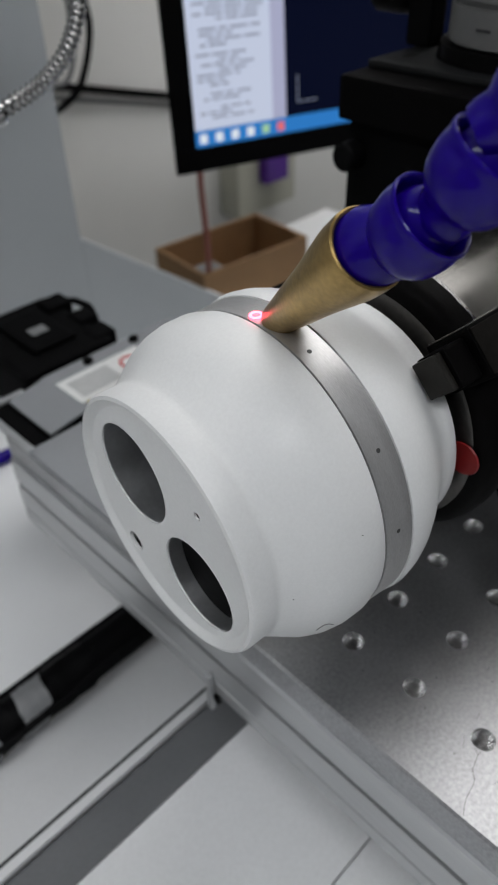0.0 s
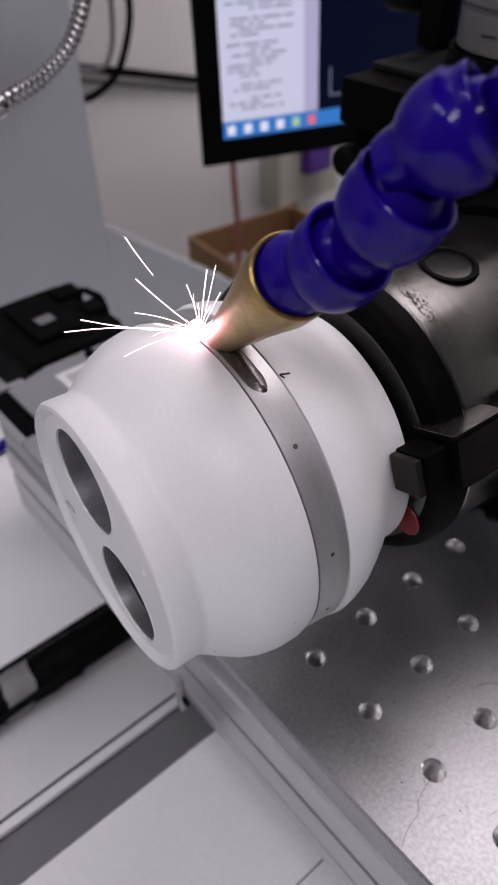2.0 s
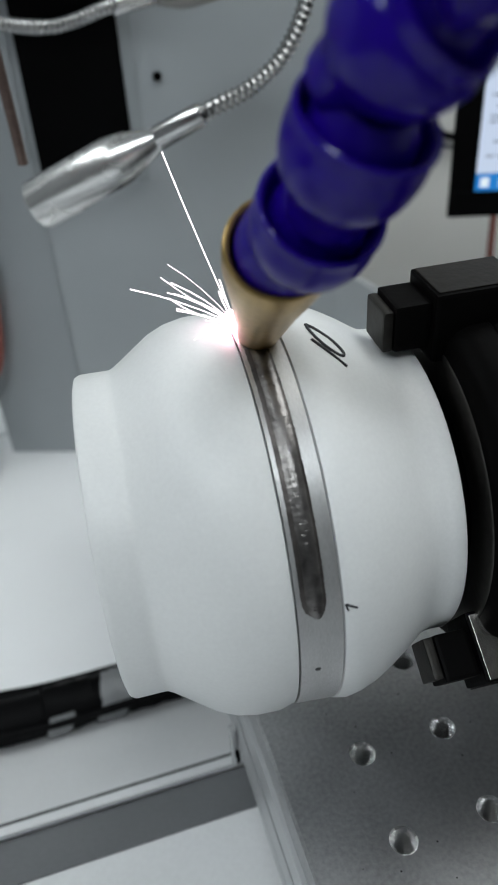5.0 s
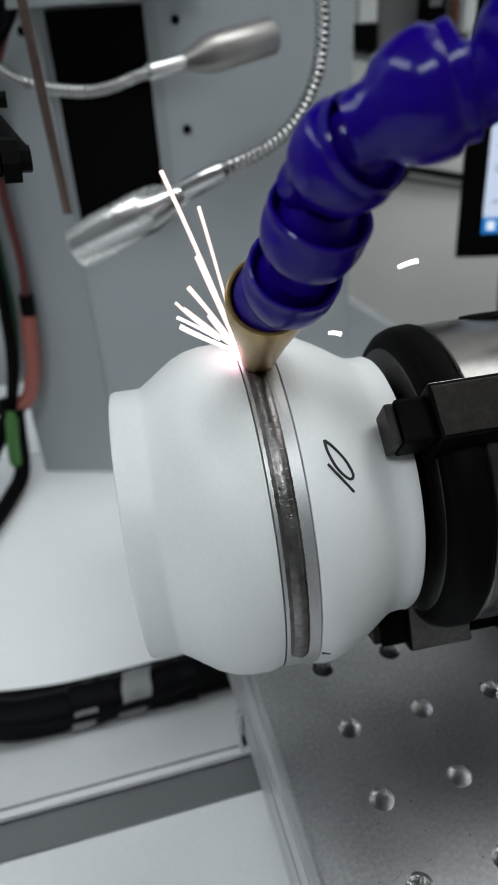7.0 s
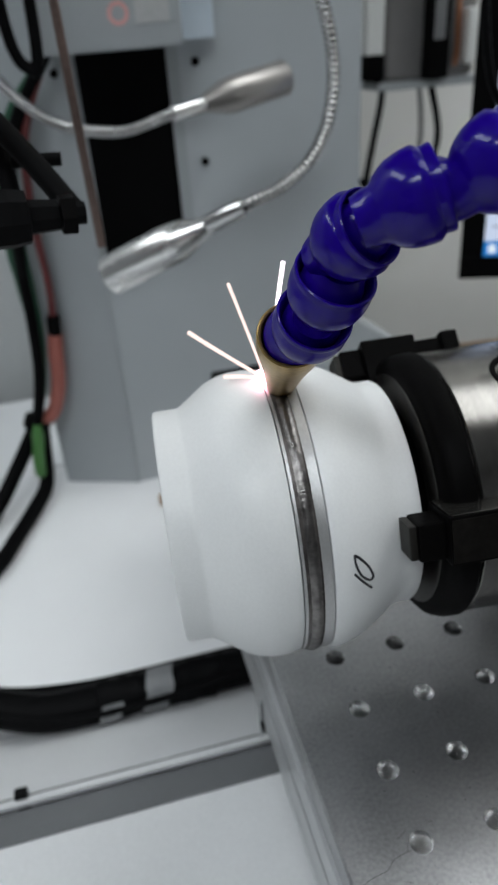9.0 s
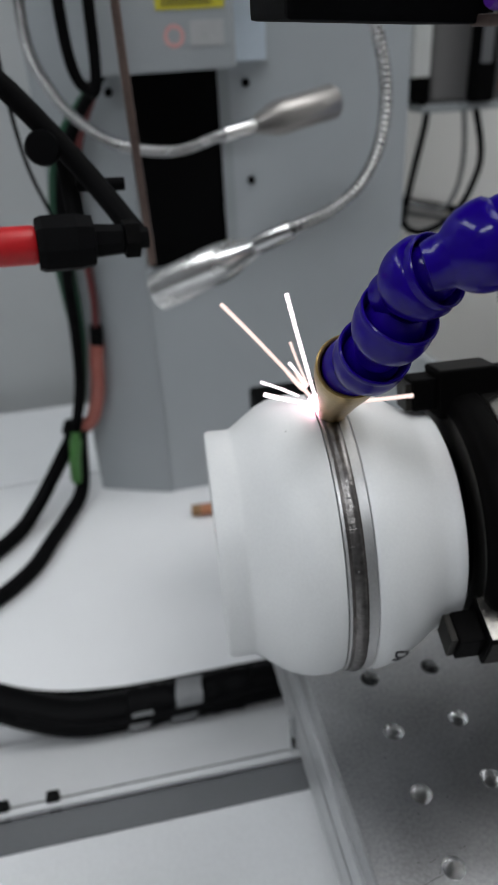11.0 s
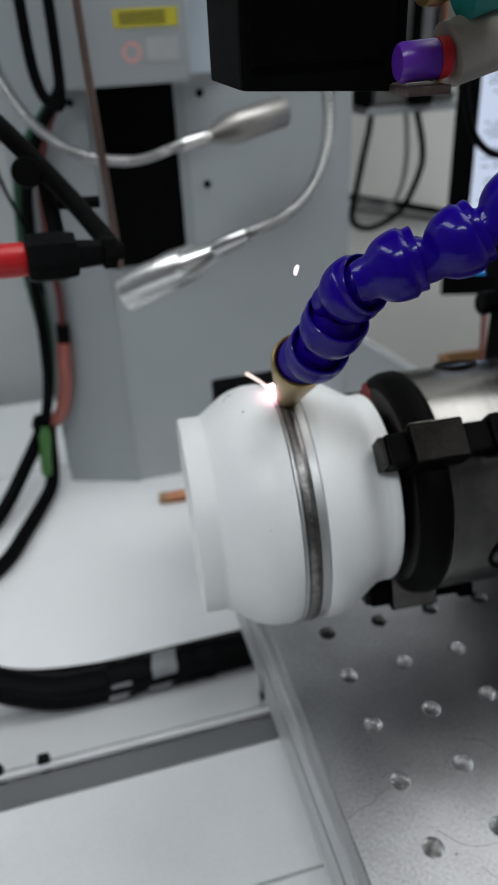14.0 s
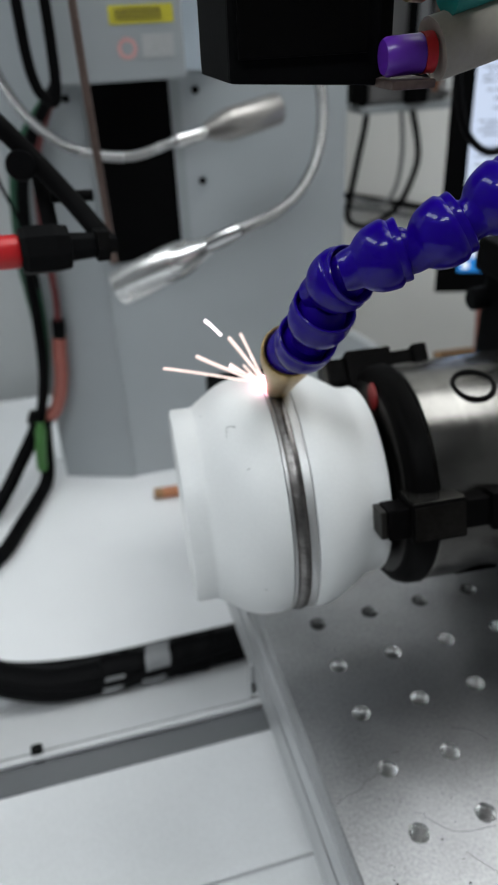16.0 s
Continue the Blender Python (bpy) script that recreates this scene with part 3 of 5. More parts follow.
for k in range(46):
    a0 = 92.0 - k * SEAM_STEP
    rnd = random.Random(100 + k)
    bm = bmesh.new()
    cells = 14
    prof = [(0.0003, -0.0003), (0.0009, 0.00010), (0.0017, 0.00022), (0.0024, 0.00052), (0.0030, 0.00074), (0.0036, 0.00080), (0.0042, 0.00074), (0.0048, 0.00052), (0.0055, 0.00018), (0.0062, -0.0003)]
    rows = []
    xc = 0.0036
    for q in range(cells + 1):
        edge = q in (0, cells)
        # the bead starts with a rounded end
        s = math.sqrt(max(0.0, 1 - (1 - (q / cells)) ** 2)) * 0.96 + 0.04 if k == 0 else 1.0
        row = []
        for x, h in prof:
            # each ripple of the bead lags towards its edges
            lag = 0.55 * ((x - xc) / 0.0026) ** 2
            a = a0 - SEAM_STEP * (q + (0 if edge else lag)) / cells
            up = 0.0 if edge else (0.00006 if q % 2 else -0.00004) * (1 if h > 0.0004 else 0.25) + rnd.uniform(-1, 1) * (0.00004 if h > 0.0004 else 0.00002)
            row.append(bm.verts.new(polar(RING_L + xc + (x - xc) * s + (0 if edge else rnd.uniform(-1, 1) * 0.00008), RING_RAD + h * s + up, a)))
        rows.append(row)
    for ra, rb in zip(rows, rows[1:]):
        for c in range(len(prof) - 1):
            f = bm.faces.new((ra[c], ra[c + 1], rb[c + 1], rb[c]))
            f.material_index = 1 if 2 <= c <= 6 else 0
    ob = part("weld_seam", bm, (SOOT_STEEL, BEAD_STEEL), housing, "heat-tinted weld bead" if k == 0 else "", True)
    seam.append((ob, SPIN_START + 0.12 + k * SEAM_STEP / SPIN, a0 - SEAM_STEP / 2))

# chuck with three jaws, turning with the housing
chuck = thing("lathe_chuck", "steel three-jaw chuck with a dark front ring", "chuck", m=AXIS_M)
part("front_ring", lathe([(0.0182, 0.0), (0.0182, 0.0372), (0.0188, 0.0396), (0.0204, 0.0414), (0.0228, 0.0423), (0.0268, 0.0425), (0.0277, 0.0417), (0.0277, 0.02)], 96), BLACK_STEEL, chuck, "black oiled front ring", True)
body = part("chuck_body", lathe([(0.0278, 0.02), (0.0278, 0.0408), (0.0287, 0.0418), (0.0800, 0.0418), (0.0812, 0.0408), (0.0812, 0.0)], 96), CHUCK_STEEL, chuck, "ground steel chuck body", True)
for a in (74.5, 194.5, 314.5):
    m = Matrix.Translation(polar(0.050, 0.0418, a)) @ pose(0, 0, 0, a) @ pose(0, 0, 0, 0, 0, 90)
    part("key_socket", lathe([(-0.004, 0.0), (-0.0002, 0.0062), (0.0004, 0.0066), (0.0004, 0.0078), (-0.0005, 0.0082)], 24, m=m), BLACK_STEEL, body, "round key socket", True)
    part("body_screw", lathe([(-0.002, 0.0), (0.0003, 0.0030), (0.0003, 0.0040), (-0.0004, 0.0042)], 16, m=Matrix.Translation(polar(0.066, 0.0418, a + 30)) @ pose(0, 0, 0, a + 30) @ pose(0, 0, 0, 0, 0, 90)), BLACK_STEEL, body, "", True)
rnd = random.Random(77)
bm = bmesh.new()
for q in range(170):
    x, a, r = 0.0305 + abs(rnd.gauss(0, 0.0022)), rnd.gauss(84, 6.5), rnd.uniform(0.00012, 0.00034)
    c = polar(x, 0.04184, a)
    across = polar(0, 1, a + 90)
    bm.faces.new([bm.verts.new(c + r * rnd.uniform(0.6, 1.3) * (math.cos(w) * Vector((1, 0, 0)) + math.sin(w) * across)) for w in [2 * math.pi * n / 6 for n in range(6)]])
tagged(part("rust_specks", bm, INK_GREY, body, "scattered dark rust specks"), kind="stuff")
for a in (134.5, 254.5, 14.5):
    turn = pose(0, 0, 0, a - 90)

    def turned_box(*size):
        b = box(*size)
        bmesh.ops.transform(b, matrix=turn, verts=b.verts)
        return b
    jaw = part("jaw", turned_box(0.0156, -0.0068, 0.0345, 0.0340, 0.0068, 0.0492, 0.0008), BLACK_STEEL, chuck, "black stepped chuck jaw")
    part("worn_face", turned_box(0.0162, -0.0060, 0.04922, 0.0335, 0.0060, 0.0495, 0.0002), WORN_JAW, jaw, "worn dull steel face")
    part("ground_side", turned_box(0.0162, 0.00685, 0.0352, 0.0335, 0.0071, 0.0486, 0.0001), JAW_SIDE, jaw, "bare ground steel side")
    part("jaw_pad", turned_box(0.0080, -0.0052, 0.0374, 0.0155, 0.0052, 0.0472, 0.0008), BLACK_STEEL, jaw)
    part("pad_tip", turned_box(0.0058, -0.0048, 0.0376, 0.0079, 0.0048, 0.0462, 0.0006), PAD_STEEL, jaw, "rubbed grey steel tip")
    part("jaw_tail", turned_box(0.0341, -0.0050, 0.0410, 0.0430, 0.0050, 0.0475, 0.0008), BLACK_STEEL, jaw)
    part("jaw_stop", turned_box(0.0431, -0.0066, 0.0412, 0.0490, 0.0066, 0.0490, 0.0012), BLACK_STEEL, jaw)
bm = lathe([(0.0171, 0.0), (0.0171, 0.0048), (0.0176, 0.0050)], 24, m=pose(0, *polar(0, 0.0345, 178).yz))
part("face_plate", lathe([(0.0179, 0.028), (0.0179, 0.0366), (0.0181, 0.0369), (0.0181, 0.028)], 64, closed=True), INNER_DARK, chuck, "dull grey chuck face", True)
part("red_mark", bm, RED_PAINT, chuck, "red painted disc")

# rotary unit behind the chuck
rotary = thing("rotary_unit", "black rotary drive housing standing on the plate", "rotary drive", m=pose(0, 0, 0))
part("spindle_flange", lathe([(0.0820, 0.0), (0.0820, 0.0440), (0.1110, 0.0440), (0.1110, 0.0)], 64, m=AXIS_M), BLACK_STEEL, rotary, "", True)
part("gear_housing", box(0.1115, -0.050, 0.0142, 0.215, 0.1035, 0.1270, 0.004), BLACK_PAINT, rotary)
part("overhang", box(0.1065, -0.052, 0.1272, 0.217, 0.1050, 0.1432, 0.002), BLACK_STEEL, rotary)
part("clamp_knob", lathe([(0, 0), (0, 0.0045), (0.001, 0.0055), (0.008, 0.0055), (0.009, 0.0045), (0.009, 0)], 20, m=pose(0.1115, 0.0985, 0.1145, 0, 0, 180)), BLACK_RUBBER, rotary, "", True)
part("foot", box(0.098, -0.070, 0.0003, 0.225, 0.118, 0.014, 0.002), BLACK_STEEL, rotary)
top = part("top_plate", box(0.1205, -0.045, 0.1434, 0.212, 0.1030, 0.1462, 0.0012), LENS_PLATE, rotary, "dark grey metal top plate with slots")
for px, py in ((0.131, 0.092), (0.141, 0.094)):
    part("slot", box(px, py, 0.1463, px + 0.007, py + 0.0035, 0.1465), DARK_HOLE, top)

# ---- weld tip: arc, aiming ring and sparks ----
SPOT = Vector((-0.0226, 0.0212, 0.1270))
NOZ_TIP, NOZ_BACK = Vector((-0.0194, 0.0183, 0.1250)), Vector((-0.0232, -0.0092, 0.1528))
PARKED = AXIS_M @ Vector((0.055, 0.0, 0.0))
bm = bmesh.new()
bmesh.ops.create_icosphere(bm, subdivisions=3, radius=0.0021)
for v in bm.verts:
    # a droplet drawn out away from the nozzle
    s = max(0.0, v.co.dot(Vector((-0.55, 0.35, 0.75)).normalized()) / 0.0021)
    v.co = v.co * (1 + 0.35 * s) + Vector((-0.0002, 0.0001, 0.0003))
arc = part("weld_arc", bm, PLASMA, None, "", True)
tagged(arc, "small white-pink glowing weld arc on the steel band", "weld arc")
bm = lathe([(0, 0.0010), (0.0003, 0.0014), (0, 0.0018), (-0.0003, 0.0014)], 24, closed=True)
aim = tagged(part("aiming_ring", bm, AIM_RED, None, "", True), "small red laser aiming ring on the steel band", "laser ring")


def spark_streak(length, bend, width, metal, label):
    pts = [(0, 0, 0), (length * 0.35, 0, bend * 0.25), (length * 0.7, 0, bend * 0.8), (length, 0, bend * 1.6)]
    ob = part("spark", tube(pts, width, 8, 5, taper=(0.75, 1.0)), metal, None, "", True)
    return tagged(ob, label, "spark", "sparks of the weld")


rnd = random.Random(21)
fine_sparks = [spark_streak(rnd.choice((0.003, 0.004, 0.005, 0.006, 0.007, 0.009, 0.012, 0.016)), rnd.uniform(-0.0022, 0.0016), rnd.uniform(0.00006, 0.00011), SPARK, "thin white-hot spark streak flying off the weld") for k in range(30)]
long_sparks = [spark_streak(length, bend, 0.00014, SPARK, "long thin white-hot spark flying off the weld") for length, bend in ((0.010, 0.0006), (0.014, -0.0012), (0.018, 0.001), (0.022, -0.002), (0.026, 0.002), (0.030, -0.003), (0.036, 0.001), (0.043, 0.0004), (0.050, -0.0008))]
thick_sparks = [spark_streak(length, bend, width * 1.25, SPARK if length in (0.016, 0.034, 0.074) else SPARK_WARM, "peach-white spark streak flying off the weld") for length, bend, width in (
    (0.006, -0.0006, 0.0005), (0.009, 0.0004, 0.0005), (0.012, -0.0010, 0.0005), (0.016, 0.0008, 0.0005), (0.018, -0.0004, 0.0004), (0.021, -0.0010, 0.0005), (0.026, 0.0006, 0.0005), (0.030, -0.0006, 0.0004), (0.034, 0.0010, 0.0005), (0.042, -0.0012, 0.0005), (0.055, 0.0012, 0.0006), (0.074, 0.0016, 0.0009))]
between_sparks = [spark_streak(length, bend, 0.0004, SPARK if length < 0.02 else SPARK_WARM, "peach-white spark streak flying off the weld") for length, bend in (
    (0.008, 0.0005), (0.011, -0.0006), (0.015, 0.0008), (0.020, -0.0008), (0.026, 0.0008), (0.033, -0.0010), (0.040, 0.0006))]
short_sparks = [spark_streak(length, bend, 0.0004, SPARK if k % 2 else SPARK_WARM, "short peach-white spark flying off the weld") for k, (length, bend) in enumerate(((0.007, 0.0006), (0.009, -0.0008), (0.010, 0.0010), (0.012, -0.0006), (0.014, 0.0010)))]
stray_sparks = [spark_streak(length, -0.0006, width, SPARK, "short white spark flying free of the weld") for length, width in ((0.003, 0.0006), (0.005, 0.0007), (0.008, 0.0005))]

# ---- gas nozzle and jointed hose ----
hose = thing("coolant_hose", "blue jointed plastic hose with a brass nozzle", "jointed hose")
ln = (NOZ_BACK - NOZ_TIP).length
nm = along(NOZ_TIP, NOZ_BACK)
part("nozzle", lathe([(0.0, 0.0026), (0.0003, 0.0034), (0.0012, 0.0038), (ln * 0.55, 0.0063), (ln * 0.85, 0.0082), (ln * 0.97, 0.0084), (ln, 0.0083), (ln + 0.0003, 0.0079), (ln, 0.0074),
                      (ln - 0.003, 0.0070), (0.0010, 0.0024), (0.0, 0.0026)], 48, m=nm), BRASS, hose, "worn brass nozzle", True)
LINKS = [Vector(p) for p in [(-0.0222, -0.0085, 0.1520), (-0.0214, -0.0172, 0.1577), (-0.0203, -0.0267, 0.1690), (-0.0180, -0.0340, 0.1812), (-0.0115, -0.0450, 0.1897), (0.0010, -0.0490, 0.1948), (0.0125, -0.0515, 0.2020), (0.0245, -0.0520, 0.2100), (0.0360, -0.0515, 0.2195), (0.0470, -0.0495, 0.2305)]]
for k, (a, b) in enumerate(zip(LINKS, LINKS[1:])):
    d = (b - a).length
    m = along(a, b)
    if k == 0:
        prof = [(-0.0070, 0.0), (-0.0060, 0.0040), (-0.0040, 0.0062), (-0.0015, 0.0075), (0.0010, 0.0078), (0.0035, 0.0072), (d, 0.0058), (d, 0)]
    else:
        # a narrow neck that swells into a cup with a rolled lip, and the ball of the next joint inside it
        prof = [(-0.0105, 0.0), (-0.0102, 0.0046), (-0.0085, 0.0051), (-0.0066, 0.0053), (-0.0060, 0.0058), (-0.0053, 0.0065), (-0.0042, 0.0073), (-0.0028, 0.0080), (-0.0012, 0.0084), (0.0004, 0.0086), (0.0018, 0.0086),
                (0.0029, 0.0084), (0.0036, 0.0085), (0.0042, 0.0086), (0.0047, 0.0085), (0.0049, 0.0082), (0.0047, 0.0079), (0.0040, 0.0076), (0.0026, 0.0073), (0.0010, 0.0069)]
        ball = [(0.0004, 0.0066), (0.0022, 0.0066), (0.0042, 0.0061), (0.0058, 0.0053), (0.0066, 0.0046), (0.0066, 0.0)]
        prof += ball
        if k >= 3:
            # the upper links stand straighter, their cups drawn in
            prof = [(x, r * (0.96 if x < 0.002 else 0.88)) for x, r in prof]
    part("ball_joint" if k == 0 else "hose_link", lathe(prof, 40, m=m), BLUE_PLASTIC, hose, "glossy blue plastic joint", True)

# ---- column with its slot, label box and lamps ----
CY = 0.40
SLOT_Z = 0.062
column = thing("machine_column", "grey painted machine column with a black slot", "machine column")
part("column_body", prism([(-0.052, CY), (0.1575, CY), (0.1575, 0.60), (-0.116, 0.60), (-0.116, 0.424)], "z", -0.1505, 1.10), COLUMN_GREY, column)
# Sheet over the angled side, toned apart to carry how light falls there.
part("side_tone_sheet", prism([(-0.0525, CY - 0.002), (-0.1165, 0.422), (-0.1165, 0.4242), (-0.0525, CY + 0.0002)], "z", -0.150, 0.60), SECOND_GREY, column)
part("slot_cover", box(-0.048, CY - 0.004, SLOT_Z, 0.013, CY - 0.0002, 0.196), BLACK_PAINT, column, "black slot cover")
part("slot_frame", box(0.0132, CY - 0.003, SLOT_Z - 0.004, 0.0215, CY - 0.0002, 0.196), SECOND_GREY, column)
for bx, bz in ((0.0335, 0.186), (0.0345, 0.120), (-0.063, 0.186)):
    part("bolt", lathe([(0, 0), (0, 0.003), (0.002, 0.0028), (0.0022, 0)], 12, m=pose(bx, CY - 0.0025, bz, 0, 0, 90)), BLACK_STEEL, column)

label_box = thing("control_box", "light grey box with a yellow sticker and a faded red stamp", "control box")
part("box_shell", box(-0.070, CY - 0.055, 0.1985, 0.018, CY - 0.0003, 0.330, 0.002), SECOND_GREY, label_box)
part("sticker", box(-0.030, CY - 0.0556, 0.232, 0.012, CY - 0.0552, 0.2425), YELLOW, label_box, "yellow warning sticker")
bm = lathe([(0, 0.0040), (0.0003, 0.0040), (0.0003, 0.0065), (0, 0.0065)], 28, m=pose(-0.020, CY - 0.0553, 0.218, 0, 0, 90), closed=True)
part("stamp", bm, PINK, label_box, "round faded red stamp")
part("print_block", box(-0.010, CY - 0.0556, 0.212, 0.011, CY - 0.0552, 0.226), LABEL_GREY, label_box)
for k in range(3):
    part("print_line", box(-0.026, CY - 0.0560, 0.2345 + 0.0024 * k, 0.004, CY - 0.0557, 0.2355 + 0.0024 * k), DULL_BROWN, label_box)
strip = thing("film_strip", "pale blue protective film strip on the column", "film strip")
part("film", box(0.0235, CY - 0.012, 0.200, 0.047, CY - 0.0003, 0.330, 0.001), PALE_BLUE, strip)


def gooseneck_lamp(tip, neck, bend, metal, label):
    t = thing("gooseneck_lamp", label, "gooseneck lamp", "gooseneck lamps")
    tip, neck = Vector(tip), Vector(neck)
    ln = (neck - tip).length
    m = along(tip, neck)
    head = part("lamp_head", lathe([(0.001, 0.0), (0.001, 0.0085), (0.0, 0.0098), (0.001, 0.0105), (ln * 0.52, 0.0106), (ln * 0.60, 0.0098), (ln * 0.74, 0.0062), (ln * 0.80, 0.0044), (ln * 0.80, 0.0)], 36, m=m), metal, t, "", True)
    part("ferrule", lathe([(ln * 0.795, 0.0), (ln * 0.795, 0.0044), (ln * 0.81, 0.0050), (ln * 1.08, 0.0047), (ln * 1.09, 0.0036), (ln * 1.09, 0.0)], 24, m=m), CHROME, t, "bright chrome ferrule", True)
    part("lamp_glass", lathe([(0.0006, 0.0), (0.0006, 0.0083), (0.0009, 0.0083)], 24, m=m), LABEL_WHITE, head, "frosted lamp glass")
    d = (neck - tip).normalized()
    part("flexible_neck", tube([neck + d * 0.004, neck + d * 0.012] + bend, 0.0036, 12, 14, ribs=0.0009, pitch=0.0028), NECK_METAL, t, "ribbed chrome flexible neck", True)
    return t


gooseneck_lamp((-0.0550, 0.222, 0.0995), (0.0100, 0.200, 0.1300), [Vector(p) for p in [(0.0355, 0.196, 0.1405), (0.0500, 0.197, 0.1510), (0.0615, 0.202, 0.1690), (0.0665, 0.210, 0.1930), (0.0645, 0.222, 0.2200), (0.055, 0.245, 0.258), (0.040, 0.280, 0.300), (0.03, 0.33, 0.33), (0.03, 0.398, 0.345)]], LAMP_METAL, "bright silver gooseneck lamp head on a ribbed chrome neck")
gooseneck_lamp((0.0790, 0.336, 0.1760), (0.0060, 0.306, 0.1660), [Vector(p) for p in [(-0.0315, 0.300, 0.1590), (-0.0630, 0.300, 0.1650), (-0.0850, 0.302, 0.1800), (-0.0985, 0.306, 0.1985), (-0.106, 0.312, 0.222), (-0.104, 0.33, 0.26), (-0.09, 0.36, 0.30), (-0.07, 0.385, 0.33), (-0.05, 0.399, 0.35)]], LAMP_DARKER, "darker silver gooseneck lamp head seen against the column")

# ---- cable fittings on the left ----
conn = thing("cable_connector", "black cable gland with a red sleeve", "cable connector")
cm = along((-0.145, 0.060, 0.1730), (-0.050, 0.072, 0.1670))
part("red_sleeve", lathe([(0.0, 0.0), (0.0, 0.0052), (0.001, 0.0058), (0.047, 0.0058), (0.048, 0.0054), (0.048, 0.0)], 28, m=cm), RED_PLASTIC, conn, "smooth red plastic sleeve", True)
part("gland_body", lathe([(0.0482, 0.0), (0.0482, 0.0078), (0.0500, 0.0086), (0.0600, 0.0086), (0.0650, 0.0078), (0.0655, 0.0052), (0.0740, 0.0046), (0.0745, 0.0034), (0.0820, 0.0034), (0.0820, 0.0)], 8, m=cm), BLACK_RUBBER, conn, "black gland body")
part("clamp_nut", lathe([(0.0745, 0.0), (0.0745, 0.0060), (0.0790, 0.0060), (0.0790, 0.0)], 6, m=cm), BLACK_STEEL, conn)
TOP = (-0.0660, 0.3860, 0.2000)
cable("wire", [TOP, (-0.1050, 0.402, 0.150), (-0.1175, 0.410, 0.080), (-0.1172, 0.410, 0.045), (-0.1160, 0.410, 0.010), (-0.1212, 0.410, -0.044), (-0.1298, 0.410, -0.0761)], 0.0034, GREEN_WIRE, "dark green wire running down beside the column", "wire", "wires beside the column")
cable("wire", [TOP, (-0.0980, 0.400, 0.150), (-0.1080, 0.407, 0.080), (-0.1090, 0.407, 0.040), (-0.1105, 0.407, 0.000), (-0.1180, 0.407, -0.044), (-0.1280, 0.408, -0.0755)], 0.0028, GREEN_WIRE, "thin green wire running down beside the column", "wire", "wires beside the column")
cable("wire", [TOP, (-0.0900, 0.395, 0.150), (-0.0965, 0.402, 0.095), (-0.0958, 0.404, 0.043), (-0.0980, 0.405, 0.014)], 0.0030, DARK_RED_WIRE, "dark red wire above its faded sleeve", "wire", "wires beside the column")
part("wire_joint", lathe([(0.0, 0.0), (0.0, 0.0050), (0.002, 0.0056), (0.016, 0.0056), (0.018, 0.0048), (0.018, 0.0)], 16, m=along((-0.0976, 0.4045, 0.0170), (-0.0992, 0.4055, 0.0000))), BLACK_RUBBER, None, "", True)
tagged(bpy.data.objects["wire_joint"], "black tape joint on the red wire", "wire joint")
cable("wire", [(-0.0991, 0.4055, 0.0010), (-0.1015, 0.405, -0.014), (-0.1030, 0.405, -0.030), (-0.1070, 0.406, -0.050), (-0.1142, 0.407, -0.068), (-0.1270, 0.409, -0.0780)], 0.0062, SALMON_WIRE, "faded red sleeve on a wire beside the column", "wire", "wires beside the column")
cable("wire", [TOP, (-0.1000, 0.396, 0.145), (-0.1120, 0.402, 0.070), (-0.1140, 0.402, 0.020), (-0.1180, 0.402, -0.028), (-0.1290, 0.405, -0.0770)], 0.0045, BLACK_RUBBER, "black wire running down beside the column", "wire", "wires beside the column")
cable("wire", [(-0.1290, 0.402, -0.0740), (-0.1320, 0.402, -0.092), (-0.1350, 0.403, -0.108), (-0.1365, 0.405, -0.1260)], 0.0052, LIME_WIRE, "yellow-green earth wire tied to black cables", "wire", "wires beside the column")
cable("power_cable", [(-0.1280, 0.410, -0.0700), (-0.1340, 0.409, -0.0840), (-0.1553, 0.400, -0.1147), (-0.1720, 0.385, -0.1340), (-0.1880, 0.362, -0.1425), (-0.2150, 0.330, -0.1432), (-0.2600, 0.300, -0.1432)], 0.0068, BLACK_RUBBER, "thick black power cable sagging to the bed", "cable", "tied black cables")
cable("power_cable", [(-0.1260, 0.412, -0.0720), (-0.1290, 0.411, -0.1000), (-0.1337, 0.405, -0.1360), (-0.1450, 0.380, -0.1432), (-0.1590, 0.345, -0.1434), (-0.1740, 0.310, -0.1434), (-0.2000, 0.280, -0.1434), (-0.2400, 0.250, -0.1434)], 0.0066, BLACK_RUBBER, "black power cable sagging to the bed", "cable", "tied black cables")
part("cable_tie", lathe([(-0.0045, 0.0098), (-0.0045, 0.0112), (0.0045, 0.0112), (0.0045, 0.0098)], 18, m=along((-0.1295, 0.409, -0.0765), (-0.1345, 0.409, -0.0880)), closed=True), BLACK_RUBBER)
tagged(bpy.data.objects["cable_tie"], "black cable tie round the wires", "cable tie")
rod = part("copper_rod", tube([(-0.0600, 0.200, 0.300), (-0.0595, 0.200, 0.2350), (-0.0585, 0.200, 0.1880), (-0.0572, 0.200, 0.1400), (-0.0568, 0.201, 0.1215)], 0.0021, 12, 8), DULL_BROWN, None, "", True)
tagged(rod, "dark oxidised copper rod hanging beside the column", "rod")
stand = thing("clamp_stand", "black articulated clamp stand with a round knob", "clamp stand")
part("upper_arm", tube([(-0.1000, 0.4175, 0.460), (-0.1500, 0.300, 0.400), (-0.1560, 0.160, 0.292), (-0.128, 0.106, 0.2400), (-0.1000, 0.100, 0.2095), (-0.0800, 0.094, 0.1845), (-0.0668, 0.0762, 0.1675)], 0.0036, 12, 4), BLACK_PAINT, stand, "", True)
